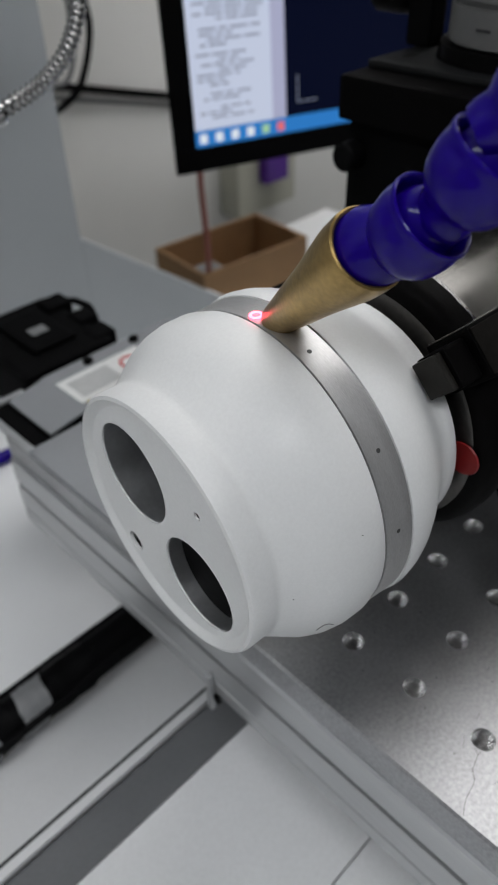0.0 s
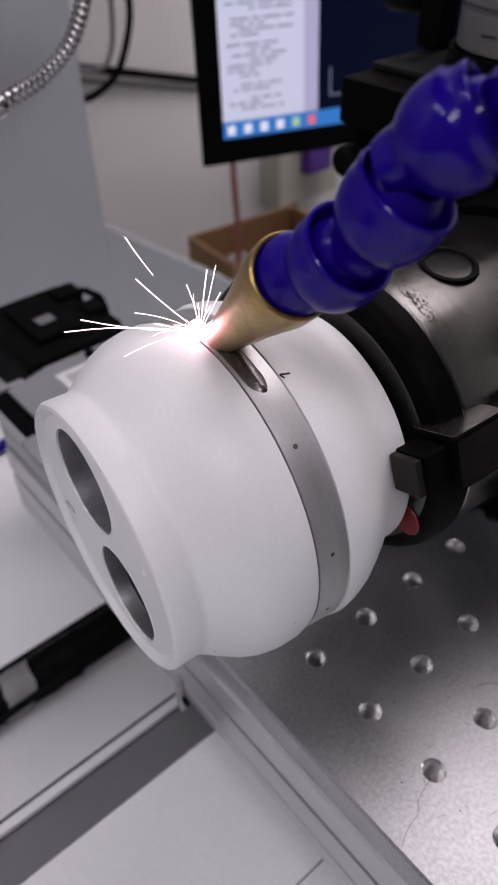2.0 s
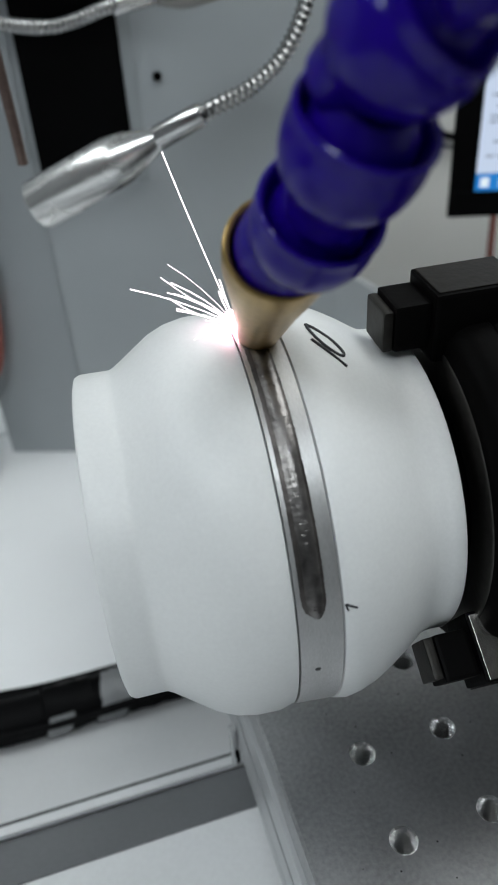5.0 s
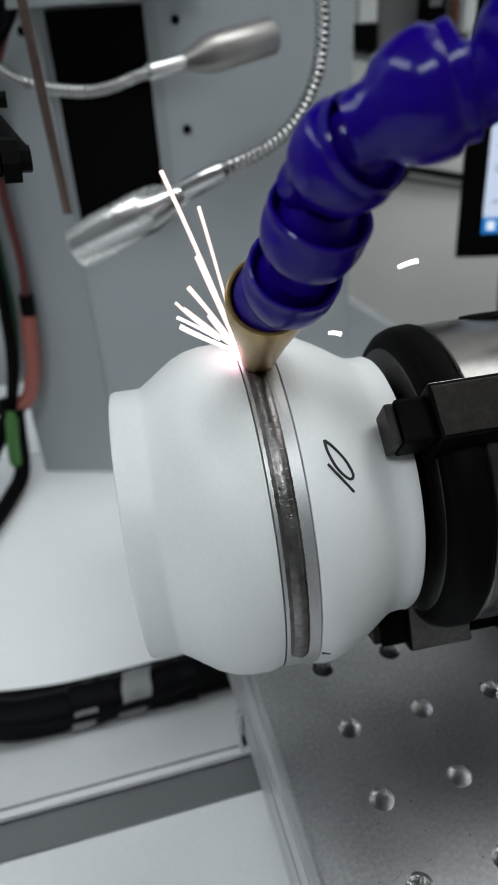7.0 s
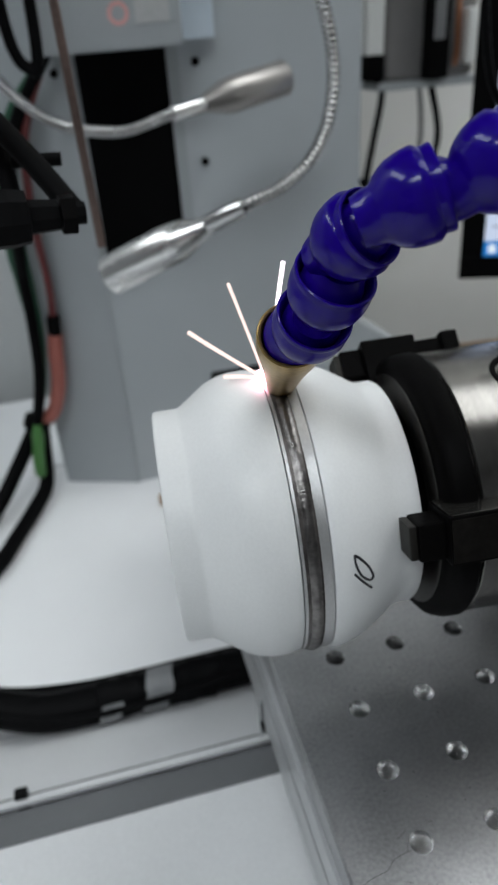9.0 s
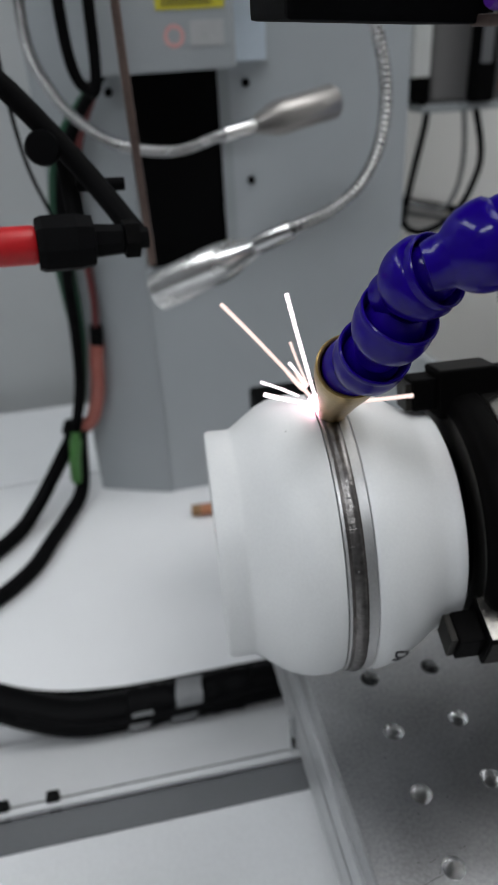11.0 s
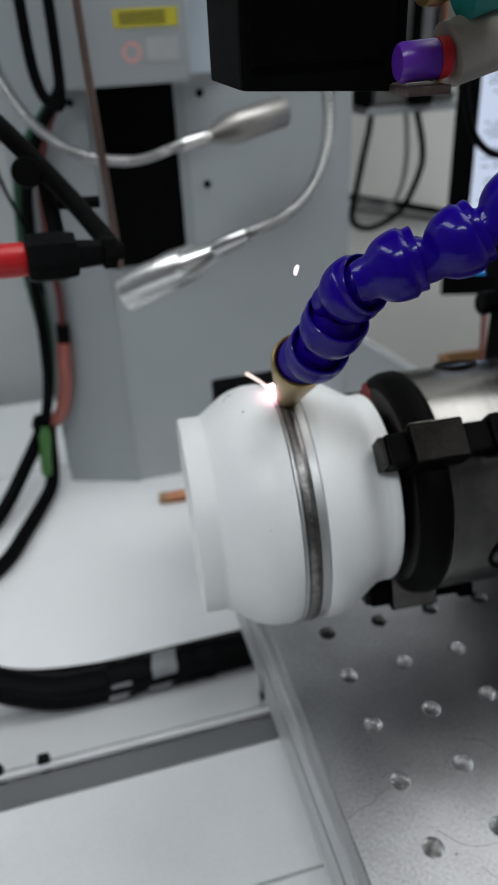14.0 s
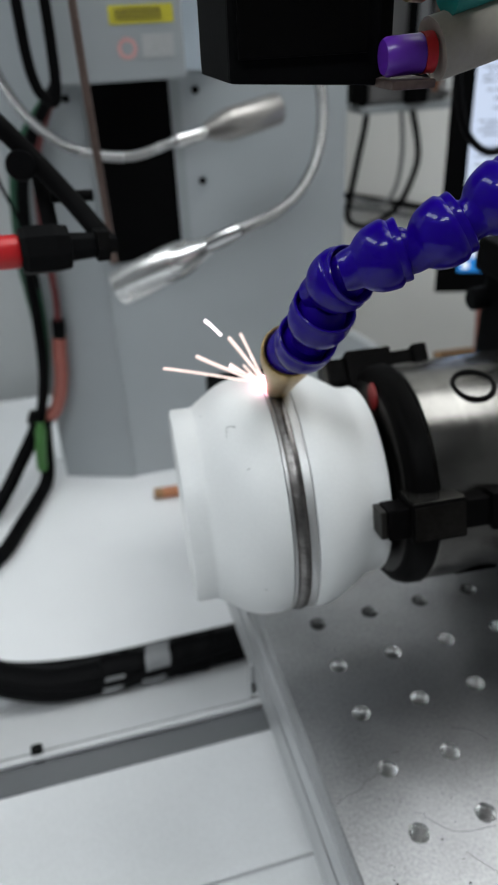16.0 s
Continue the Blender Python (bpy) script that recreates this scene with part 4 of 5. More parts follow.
part("knob", lathe([(0, 0), (0, 0.0050), (0.001, 0.0056), (0.007, 0.0056), (0.008, 0.0048), (0.008, 0)], 20, m=pose(-0.0925, 0.093, 0.1935, 0, 10, 90)), BLACK_RUBBER, stand, "", True)
part("post", tube([(-0.0870, 0.110, 0.192), (-0.0866, 0.106, 0.182), (-0.0860, 0.100, 0.168)], 0.0032, 12, 4), BLACK_PAINT, stand, "", True)
part("crossbar", tube([(-0.0840, 0.100, 0.1800), (-0.0680, 0.101, 0.1790)], 0.0022, 10, 3), BLACK_PAINT, stand, "", True)
cable("thin_cable", [(-0.1150, 0.427, 0.380), (-0.1150, 0.30, 0.330), (-0.1150, 0.24, 0.260), (-0.1160, 0.25, 0.205), (-0.1130, 0.255, 0.165), (-0.1040, 0.26, 0.130), (-0.1020, 0.27, 0.09)], 0.0011, BLACK_RUBBER, "thin dark cable hanging before the wall")
cable("thin_cable", [(-0.083, 0.409, 0.400), (-0.083, 0.32, 0.345), (-0.085, 0.30, 0.26), (-0.084, 0.30, 0.212), (-0.077, 0.30, 0.196), (-0.070, 0.30, 0.210), (-0.069, 0.32, 0.345), (-0.069, 0.403, 0.400)], 0.0034, BLACK_RUBBER, "black cable loop hanging by the control box")

# ---- belt of cables at the bed's edge, and small fitting ----
belt = thing("cable_run", "black cables with grey tape at the bed edge", "cable run")
part("thick_cable", tube([(0.050, 0.1500, -0.1355), (-0.06, 0.1500, -0.1365), (-0.10, 0.1495, -0.1370), (-0.135, 0.1500, -0.1360), (-0.160, 0.1570, -0.133), (-0.19, 0.168, -0.126), (-0.24, 0.185, -0.12), (-0.32, 0.21, -0.132), (-0.42, 0.24, -0.138)], 0.0115, 18, 8), BLACK_RUBBER, belt, "", True)
part("upper_cable", tube([(0.050, 0.1625, -0.1360), (-0.05, 0.1625, -0.1365), (-0.085, 0.1630, -0.1375), (-0.12, 0.166, -0.139), (-0.16, 0.174, -0.139), (-0.20, 0.185, -0.13)], 0.0045, 12, 8), BLACK_RUBBER, belt, "", True)
rnd = random.Random(31)


def wrap(x0, x1, radius, mat, name, label="", first=0, last=20):
    """A loose, creased wrap round the thick cable, or a torn patch of one."""
    b = bmesh.new()
    grid = []
    for q in range(9):
        x = x0 + (x1 - x0) * q / 8
        row = []
        for k in range(first, last + (0 if last - first == 20 else 1)):
            a = 2 * math.pi * k / 20
            r = radius + rnd.uniform(0, 0.0011) + (0.0012 if k in (4, 5, 6) else 0)
            row.append(b.verts.new((x + rnd.uniform(-0.0009, 0.0009) + 0.005 * math.sin(a), 0.1499 + r * math.cos(a), -0.1366 + r * math.sin(a))))
        grid.append(row)
    n = len(grid[0])
    for ra, rb in zip(grid, grid[1:]):
        for k in range(n if last - first == 20 else n - 1):
            b.faces.new((ra[k], ra[(k + 1) % n], rb[(k + 1) % n], rb[k]))
    if last - first < 20:
        # give the torn patch its thickness
        shell = bmesh.ops.extrude_face_region(b, geom=list(b.faces))
        for v in [g for g in shell["geom"] if isinstance(g, bmesh.types.BMVert)]:
            away = Vector((0, v.co.y - 0.1499, v.co.z + 0.1366)).normalized()
            v.co += away * 0.0005
    else:
        b.faces.new(grid[0])
        b.faces.new(grid[-1])
    return part(name, b, mat, belt, label, True)


wrap(-0.0600, -0.0335, 0.0118, BLACK_RUBBER, "black_wrap")
wrap(-0.0800, -0.0640, 0.0119, GREY_TAPE, "tape", "torn grey tape", 4, 12)
wrap(-0.1100, -0.0850, 0.0117, BLACK_RUBBER, "black_wrap")
wrap(-0.1060, -0.0930, 0.0131, GREY_TAPE, "tape", "torn grey tape", 8, 11)
part("thin_lead", tube([(0.050, 0.1400, -0.1300), (-0.02, 0.1395, -0.1290), (-0.06, 0.1372, -0.1320), (-0.11, 0.1375, -0.1325), (-0.14, 0.140, -0.1290), (-0.17, 0.150, -0.124)], 0.0022, 8, 6), BLACK_RUBBER, belt, "", True)
tool = thing("hand_tool", "small hand tool with a copper red sleeve on the bed", "hand tool")
tm = along((-0.040, 0.357, -0.1445), (0.05, 0.350, -0.1445))
part("end_cap", lathe([(0.0, 0.0), (0.0, 0.0042), (0.001, 0.0050), (0.008, 0.0052), (0.008, 0.0)], 20, m=tm), CARDBOARD, tool, "beige end cap", True)
part("copper_sleeve", lathe([(0.0081, 0.0), (0.0081, 0.0053), (0.0440, 0.0053), (0.0440, 0.0)], 20, m=tm), COPPER, tool, "copper red sleeve", True)
part("blue_grip", lathe([(0.0441, 0.0), (0.0441, 0.0052), (0.075, 0.0052), (0.078, 0.004), (0.078, 0.0)], 20, m=tm), BLUE_PLASTIC, tool, "dark blue grip", True)

# ---- stage block at the far end of the plate ----
stage = thing("stage_block", "smooth grey stage cover with a label plate on top", "stage cover")
part("cover_body", box(-0.0246, 0.100, 0.0003, 0.095, 0.1665, 0.0030, 0.0008), FOOT_GREY, stage)
part("end_cover", box(0.0106, 0.1668, 0.0003, 0.095, 0.2125, 0.0030, 0.0008), FOOT_GREY, stage)
part("tilted_plate", prism([(-0.0112, 0.0016), (0.0104, 0.0052), (0.0104, 0.0066), (-0.0112, 0.0030)], "y", 0.1690, 0.2065, 0.0004), FOOT_GREY, stage)
# Black sheet laid in the gap, painting in its shade.
part("gap_shade_sheet", box(-0.0210, 0.1670, 0.0002, 0.0104, 0.2120, 0.0006), BLACK_PAINT, stage, "black sheet for the shaded gap under the plate")
part("edge_strip", box(-0.0246, 0.1668, 0.0002, -0.0212, 0.2125, 0.0022, 0.0005), RAIL_METAL, stage)
part("end_strip", box(-0.0210, 0.2085, 0.0007, -0.0010, 0.2125, 0.0024, 0.0005), RAIL_METAL, stage)
part("label_plate", box(0.012, 0.178, 0.0032, 0.062, 0.2010, 0.0038), LABEL_WHITE, stage, "white printed label plate")
part("print_block", box(0.016, 0.181, 0.0039, 0.040, 0.197, 0.0041), LABEL_GREY, stage)
bm = lathe([(0, 0.0045), (0.0003, 0.0045), (0.0003, 0.0060), (0, 0.0060)], 24, m=pose(0.051, 0.190, 0.0041, 0, -90, 0), closed=True)
part("red_ring_print", bm, RED_PLASTIC, stage)
part("yellow_sticker", box(0.0150, 0.1725, 0.0032, 0.0245, 0.1770, 0.0036), YELLOW, stage, "small yellow sticker")
for px, py in ((0.006, 0.2070), (0.036, 0.2070), (0.066, 0.2070)):
    part("screw", lathe([(0, 0), (0, 0.0028), (0.002, 0.0026), (0.0022, 0)], 12, m=pose(px, py, 0.0031, 0, -90, 0)), BLACK_STEEL, stage)
motor = thing("stepper_motor", "black motor box standing behind the plate", "motor")
part("motor_body", box(0.026, 0.2170, -0.1498, 0.061, 0.2880, -0.0300, 0.004), BLACK_PAINT, motor)
part("motor_head", box(0.004, 0.2170, -0.0298, 0.061, 0.2880, 0.0030, 0.004), BLACK_PAINT, motor)
part("motor_flange", box(0.030, 0.2150, -0.1498, 0.075, 0.2168, -0.006, 0.0005), BLACK_PAINT, motor)
for q, (fx, fy, fw) in enumerate(((0.050, 0.2660, 0.016), (0.056, 0.2420, 0.012), (0.052, 0.2230, 0.014))):
    part("terminal", box(fx, fy, -0.012, fx + fw, fy + 0.014, 0.0062 - 0.0012 * q, 0.0015), BLACK_PAINT, motor)
part("lead", tube([(0.060, 0.272, 0.004), (0.072, 0.268, 0.001), (0.078, 0.262, -0.02), (0.080, 0.26, -0.149)], 0.0022, 8, 5), BLACK_RUBBER, motor, "", True)
part("motor_cap", box(0.020, 0.232, 0.0032, 0.046, 0.275, 0.0060, 0.002), BLACK_PAINT, motor)
part("nameplate", box(0.028, 0.246, 0.0062, 0.038, 0.254, 0.0064), GREY_TAPE, motor)
part("column_foot", prism([(0.1577, -0.0270), (0.1610, -0.0290), (0.3050, -0.1360), (0.3180, -0.1502), (0.1577, -0.1502)], "y", CY + 0.002, 0.452, 0.0022), COLUMN_GREY, column, "sloping grey foot beside the column")

# ---- monitor, wall things and carton ----
MON = Matrix.Translation((0.2330, 0.3640, 0.0115)) @ pose(0, 0, 0, 0, 0, -19) @ pose(0, 0, 0, -4)
monitor = thing("monitor", "black computer monitor showing a text page and a dark drawing", "monitor", m=MON)
W, Hh, BZ = 0.40, 0.26, 0.0175
part("rear_case", box(0.01, 0.0055, 0.01, W - 0.01, 0.035, Hh - 0.01, 0.004), BLACK_PAINT, monitor)
for b in ((0, 0, 0, W, 0.0052, BZ), (0, 0, Hh - BZ, W, 0.0052, Hh), (0, 0, BZ + 0.0002, BZ, 0.0052, Hh - BZ - 0.0002), (W - BZ, 0, BZ + 0.0002, W, 0.0052, Hh - BZ - 0.0002)):
    part("bezel", box(*b, 0.001), BLACK_PAINT, monitor)
screen = part("screen", box(BZ, 0.0025, BZ, W - BZ, 0.0050, Hh - BZ), SCREEN_DARK, monitor, "lit screen with a dark blue drawing area")
part("page", box(BZ + 0.0005, 0.0020, BZ + 0.0125, BZ + 0.068, 0.0024, Hh - BZ), SCREEN_PAPER, screen, "white text page")
part("page_margin", box(BZ + 0.068, 0.0020, BZ + 0.0125, BZ + 0.080, 0.0024, Hh - BZ), SCREEN_EDGE, screen)
part("task_bar", box(BZ + 0.0005, 0.0020, BZ + 0.0003, W - BZ, 0.0024, BZ + 0.0122), SCREEN_BAR, screen, "blue task bar")
rnd = random.Random(5)
z = BZ + 0.020
while z < Hh - BZ - 0.006:
    x0 = BZ + 0.006 + rnd.choice((0, 0.004, 0.010, 0.018))
    for q in range(rnd.choice((2, 3, 3, 4))):
        x1 = min(BZ + 0.062, x0 + rnd.uniform(0.004, 0.015))
        if x1 - x0 > 0.002:
            part("text_line", box(x0, 0.0016, z, x1, 0.0019, z + 0.0014), SCREEN_TEXT, screen)
        x0 = x1 + rnd.uniform(0.0015, 0.003)
        if x0 > BZ + 0.058:
            break
    z += rnd.choice((0.0034, 0.0034, 0.0034, 0.0062))
for k, mt in enumerate((ICON_WHITE, ICON_WHITE, ICON_WHITE, ICON_WHITE, ICON_GREEN, ICON_RED)):
    part("icon", box(BZ + 0.004 + 0.0135 * k, 0.0015, BZ + 0.003, BZ + 0.010 + 0.0135 * k, 0.0019, BZ + 0.0095, 0.0008), mt, screen)
part("axis_line", box(BZ + 0.0900, 0.0015, BZ + 0.0220, BZ + 0.1080, 0.0019, BZ + 0.0228), SCREEN_TEXT, screen)
part("axis_line", box(BZ + 0.0900, 0.0015, BZ + 0.0228, BZ + 0.0908, 0.0019, BZ + 0.0420), SCREEN_TEXT, screen)
part("neck", box(0.24, 0.036, -0.225, 0.29, 0.050, 0.09, 0.004), BLACK_PAINT, monitor)
part("foot", box(0.20, -0.01, -0.2360, 0.33, 0.10, -0.2255, 0.003), BLACK_PAINT, monitor)

cable("wall_cable", [(0.10, 0.792, 0.045), (0.25, 0.792, 0.015), (0.3907, 0.792, -0.0164), (0.5646, 0.792, -0.0603), (0.9, 0.792, -0.14)], 0.0050, BLACK_RUBBER, "black cable run along the white wall", "cable", "wall cables")
cable("wall_cable", [(0.10, 0.794, 0.030), (0.25, 0.794, 0.000), (0.3908, 0.794, -0.031), (0.5631, 0.794, -0.072), (0.9, 0.794, -0.15)], 0.0030, GREY_TAPE, "grey cable run along the white wall", "cable", "wall cables")
cable("cable_loop", [(0.2600, 0.612, 0.1400), (0.2610, 0.60, 0.1280), (0.2530, 0.60, 0.085), (0.2450, 0.60, 0.0420), (0.2440, 0.60, 0.020), (0.2620, 0.60, 0.0098), (0.2850, 0.60, 0.0150), (0.3060, 0.60, 0.0290), (0.3220, 0.60, 0.060), (0.3267, 0.60, 0.0880), (0.3170, 0.60, 0.1280), (0.3160, 0.612, 0.1400)], 0.0036, BLACK_RUBBER, "dark cable loop hanging under the junction box")
cable("cable_loop", [(0.3040, 0.614, 0.1400), (0.3050, 0.604, 0.1280), (0.3090, 0.604, 0.085), (0.3030, 0.604, 0.0480), (0.2850, 0.602, 0.0330), (0.2460, 0.602, 0.0430)], 0.0026, GREY_TAPE, "grey cable crossing the dark cable loop")
cable("screen_cable", [(0.120, 0.3985, 0.70), (0.150, 0.310, 0.50), (0.159, 0.262, 0.34), (0.161, 0.245, 0.24), (0.1680, 0.238, 0.177), (0.1870, 0.237, 0.1540), (0.2060, 0.238, 0.1610), (0.220, 0.245, 0.20), (0.225, 0.27, 0.34), (0.19, 0.35, 0.60), (0.13, 0.3985, 0.76)], 0.0024, BLACK_RUBBER, "black cable sagging before the monitor")
cable("red_cable", [(0.335, 0.455, 0.05), (0.345, 0.468, -0.01), (0.358, 0.485, -0.06), (0.3660, 0.490, -0.129), (0.3720, 0.500, -0.200)], 0.0033, SALMON_WIRE, "dull red cable hanging under the monitor")
sock = thing("wall_switch", "ivory wall switch box with a purple plug", "switch box")
part("switch_shell", box(0.665, 0.755, -0.265, 0.800, 0.799, -0.150, 0.004), IVORY, sock)
part("plug", box(0.712, 0.735, -0.215, 0.762, 0.7545, -0.160, 0.003), PURPLE, sock, "purple plug")
part("plug_lead", tube([(0.715, 0.770, -0.2655), (0.715, 0.772, -0.33), (0.713, 0.775, -0.40)], 0.005, 10, 4), BLACK_RUBBER, sock, "", True)


def carton():
    t = thing("cardboard_box", "open brown cardboard box standing on the side table", "cardboard box", m=Matrix.Translation((0.3555, 0.4868, -0.2222)) @ pose(0, 0, 0, 0, 0, -5))
    w, d, h, th = 0.158, 0.098, 0.062, 0.0035
    part("bottom", box(0, 0, 0, w, d, th), CARDBOARD, t)
    part("side", box(0, 0, th, w, th, h), CARDBOARD, t)
    part("side", box(0, d - th, th, w, d, h), CARDBOARD, t)
    part("side", box(0, th, th, th, d - th, h), CARDBOARD, t)
    part("side", box(w - th, th, th, w, d - th, h), CARDBOARD, t)
    b = box(0.018, 0.018, th, 0.048, 0.050, 0.050, 0.006)
    return t, part("bag", b, GREY_TAPE, t, "crumpled clear plastic bag")


carton()

# ---- grey lens barrel on the rotary drive's top plate ----
barrel = thing("lens_barrel", "grey ringed lens barrel on a black post beside it", "lens barrel")
bm_ = pose(0.1605, 0.0590, 0.1463, 0, -90, 0)
part("mount", lathe([(0.0001, 0.0), (0.0001, 0.0335), (0.0052, 0.0325), (0.0052, 0.0)], 48, m=bm_), BLACK_STEEL, barrel, "black mounting ring", True)
part("tube", lathe([(0.0053, 0.0), (0.0053, 0.0285), (0.0062, 0.0300), (0.0180, 0.0300), (0.0182, 0.0290), (0.0200, 0.0290), (0.0202, 0.0305), (0.0225, 0.0305), (0.0228, 0.0285), (0.0255, 0.0285), (0.0258, 0.0300), (0.060, 0.0300), (0.060, 0.0)], 56, m=bm_), LENS_GREY, barrel, "grey painted lens tube", True)
part("scale_line", prism([(-0.0304, 0.0), (-0.0298, 0.006), (-0.0290, 0.006), (-0.0298, 0.0)], "z", 0.1580, 0.1587), INK, barrel)
bpy.data.objects["scale_line"].location = (0.1605, 0.0590, 0)
part("post", box(0.1480, 0.0950, 0.1463, 0.1590, 0.1060, 0.26, 0.002), BLACK_PAINT, barrel)
part("focus_knob", lathe([(0, 0), (0, 0.0070), (0.002, 0.0085), (0.015, 0.0085), (0.017, 0.0070), (0.017, 0)], 24, m=along((0.1525, 0.1062, 0.1650), (0.1500, 0.140, 0.1650))), BLACK_RUBBER, barrel, "black ribbed focus knob", True)

# ---- laser head above ----
HEAD_BACK = 0.012
head = thing("laser_head", "black laser head housing hanging over the work", "laser head")
part("head_shell", prism([(-0.0400, 0.340), (-0.0400, 0.2252), (-0.0035, 0.2228), (-0.0035, 0.340)], "y", -0.0200, HEAD_BACK, 0.0012), BLACK_PAINT, head)
part("front_cover", box(-0.0380, -0.0215, 0.2300, -0.0070, -0.0202, 0.338, 0.0005), BLACK_STEEL, head)
part("side_block", box(-0.0033, -0.010, 0.2235, 0.0040, 0.030, 0.340, 0.001), BLACK_STEEL, head)
part("side_fitting", lathe([(0.0, 0.0), (0.0, 0.0060), (0.003, 0.0070), (0.006, 0.0060), (0.008, 0.0066), (0.019, 0.0060), (0.019, 0.0)], 20, m=pose(-0.0070, -0.036, 0.2455, 0, -14, -4)), BRASS, head, "brass hose fitting", True)
part("purple_coupling", lathe([(0.0, 0.0), (0.0, 0.0036), (0.001, 0.0042), (0.0090, 0.0042), (0.0090, 0.0)], 20, m=pose(-0.0052, -0.0250, 0.2290, 0, -3, -4)), PURPLE, head, "purple tube coupling", True)
part("red_collar", lathe([(0.0091, 0.0), (0.0091, 0.0044), (0.0116, 0.0044), (0.0116, 0.0)], 20, m=pose(-0.0052, -0.0250, 0.2290, 0, -3, -4)), RED_PLASTIC, head, "red release collar", True)
part("coupling_seat", box(-0.0045, -0.0300, 0.2225, 0.0060, -0.0170, 0.2245, 0.0005), DULL_BROWN, head)
part("grey_sleeve", lathe([(0.0, 0.0), (0.0, 0.0070), (0.030, 0.0070), (0.030, 0.0)], 20, m=pose(0.0075, -0.0240, 0.2300, 0, -14, 0)), TAUPE, head, "grey-brown tube sleeve", True)
part("teal_sleeve", lathe([(0.0, 0.0), (0.0, 0.0058), (0.030, 0.0058), (0.030, 0.0)], 20, m=pose(0.0085, -0.0260, 0.2420, 0, -14, 0)), TEAL, head, "teal tube sleeve", True)


# Added block that tones the left end of the wall behind the bed.
cabinet = thing("wall_tone_block", "pale grey block added before the wall to tone it down", "cabinet")
part("tone_block_body", box(-0.75, 0.650, -0.949, -0.095, 0.788, 0.62, 0.004), WALL_TONE_GREY, cabinet)
part("tone_block_front", box(-0.735, 0.6462, -0.90, -0.110, 0.6498, 0.60, 0.001), WALL_TONE_GREY, cabinet)

junction = thing("junction_box", "dark grey junction box on the wall with hanging cables", "junction box")
part("box_shell", box(0.2665, 0.606, 0.1400, 0.365, 0.700, 0.40, 0.004), JUNCTION_GREY, junction)
part("white_strip", box(0.2437, 0.6000, 0.1650, 0.2620, 0.6400, 0.30, 0.002), LABEL_WHITE, junction, "white edge strip")
part("gland_block", box(0.2437, 0.6000, 0.1415, 0.2630, 0.6400, 0.1645, 0.002), BLACK_PAINT, junction, "black cable gland block")
part("cable_duct", box(0.3050, 0.5900, 0.1390, 0.3290, 0.6055, 0.32, 0.003), BLACK_PAINT, junction, "black cable duct")
part("duct_label", box(0.3105, 0.5890, 0.1750, 0.3225, 0.5898, 0.26), COVER_DARK, junction)
part("bottom_shelf", box(0.2560, 0.5980, 0.1310, 0.3720, 0.7000, 0.1385, 0.002), SECOND_GREY, junction, "pale grey bottom shelf")
part("socket", box(0.3480, 0.5900, 0.1500, 0.3660, 0.6055, 0.20, 0.004), LABEL_WHITE, junction, "white plug")
part("copper_lead", tube([(0.3400, 0.6000, 0.40), (0.3395, 0.5990, 0.22), (0.3420, 0.6000, 0.165), (0.3440, 0.6070, 0.150)], 0.0030, 8, 5), COPPER, junction, "copper red lead", True)
part("wall_mount", box(0.290, 0.7002, 0.20, 0.340, 0.7998, 0.36, 0.002), BLACK_PAINT, junction)


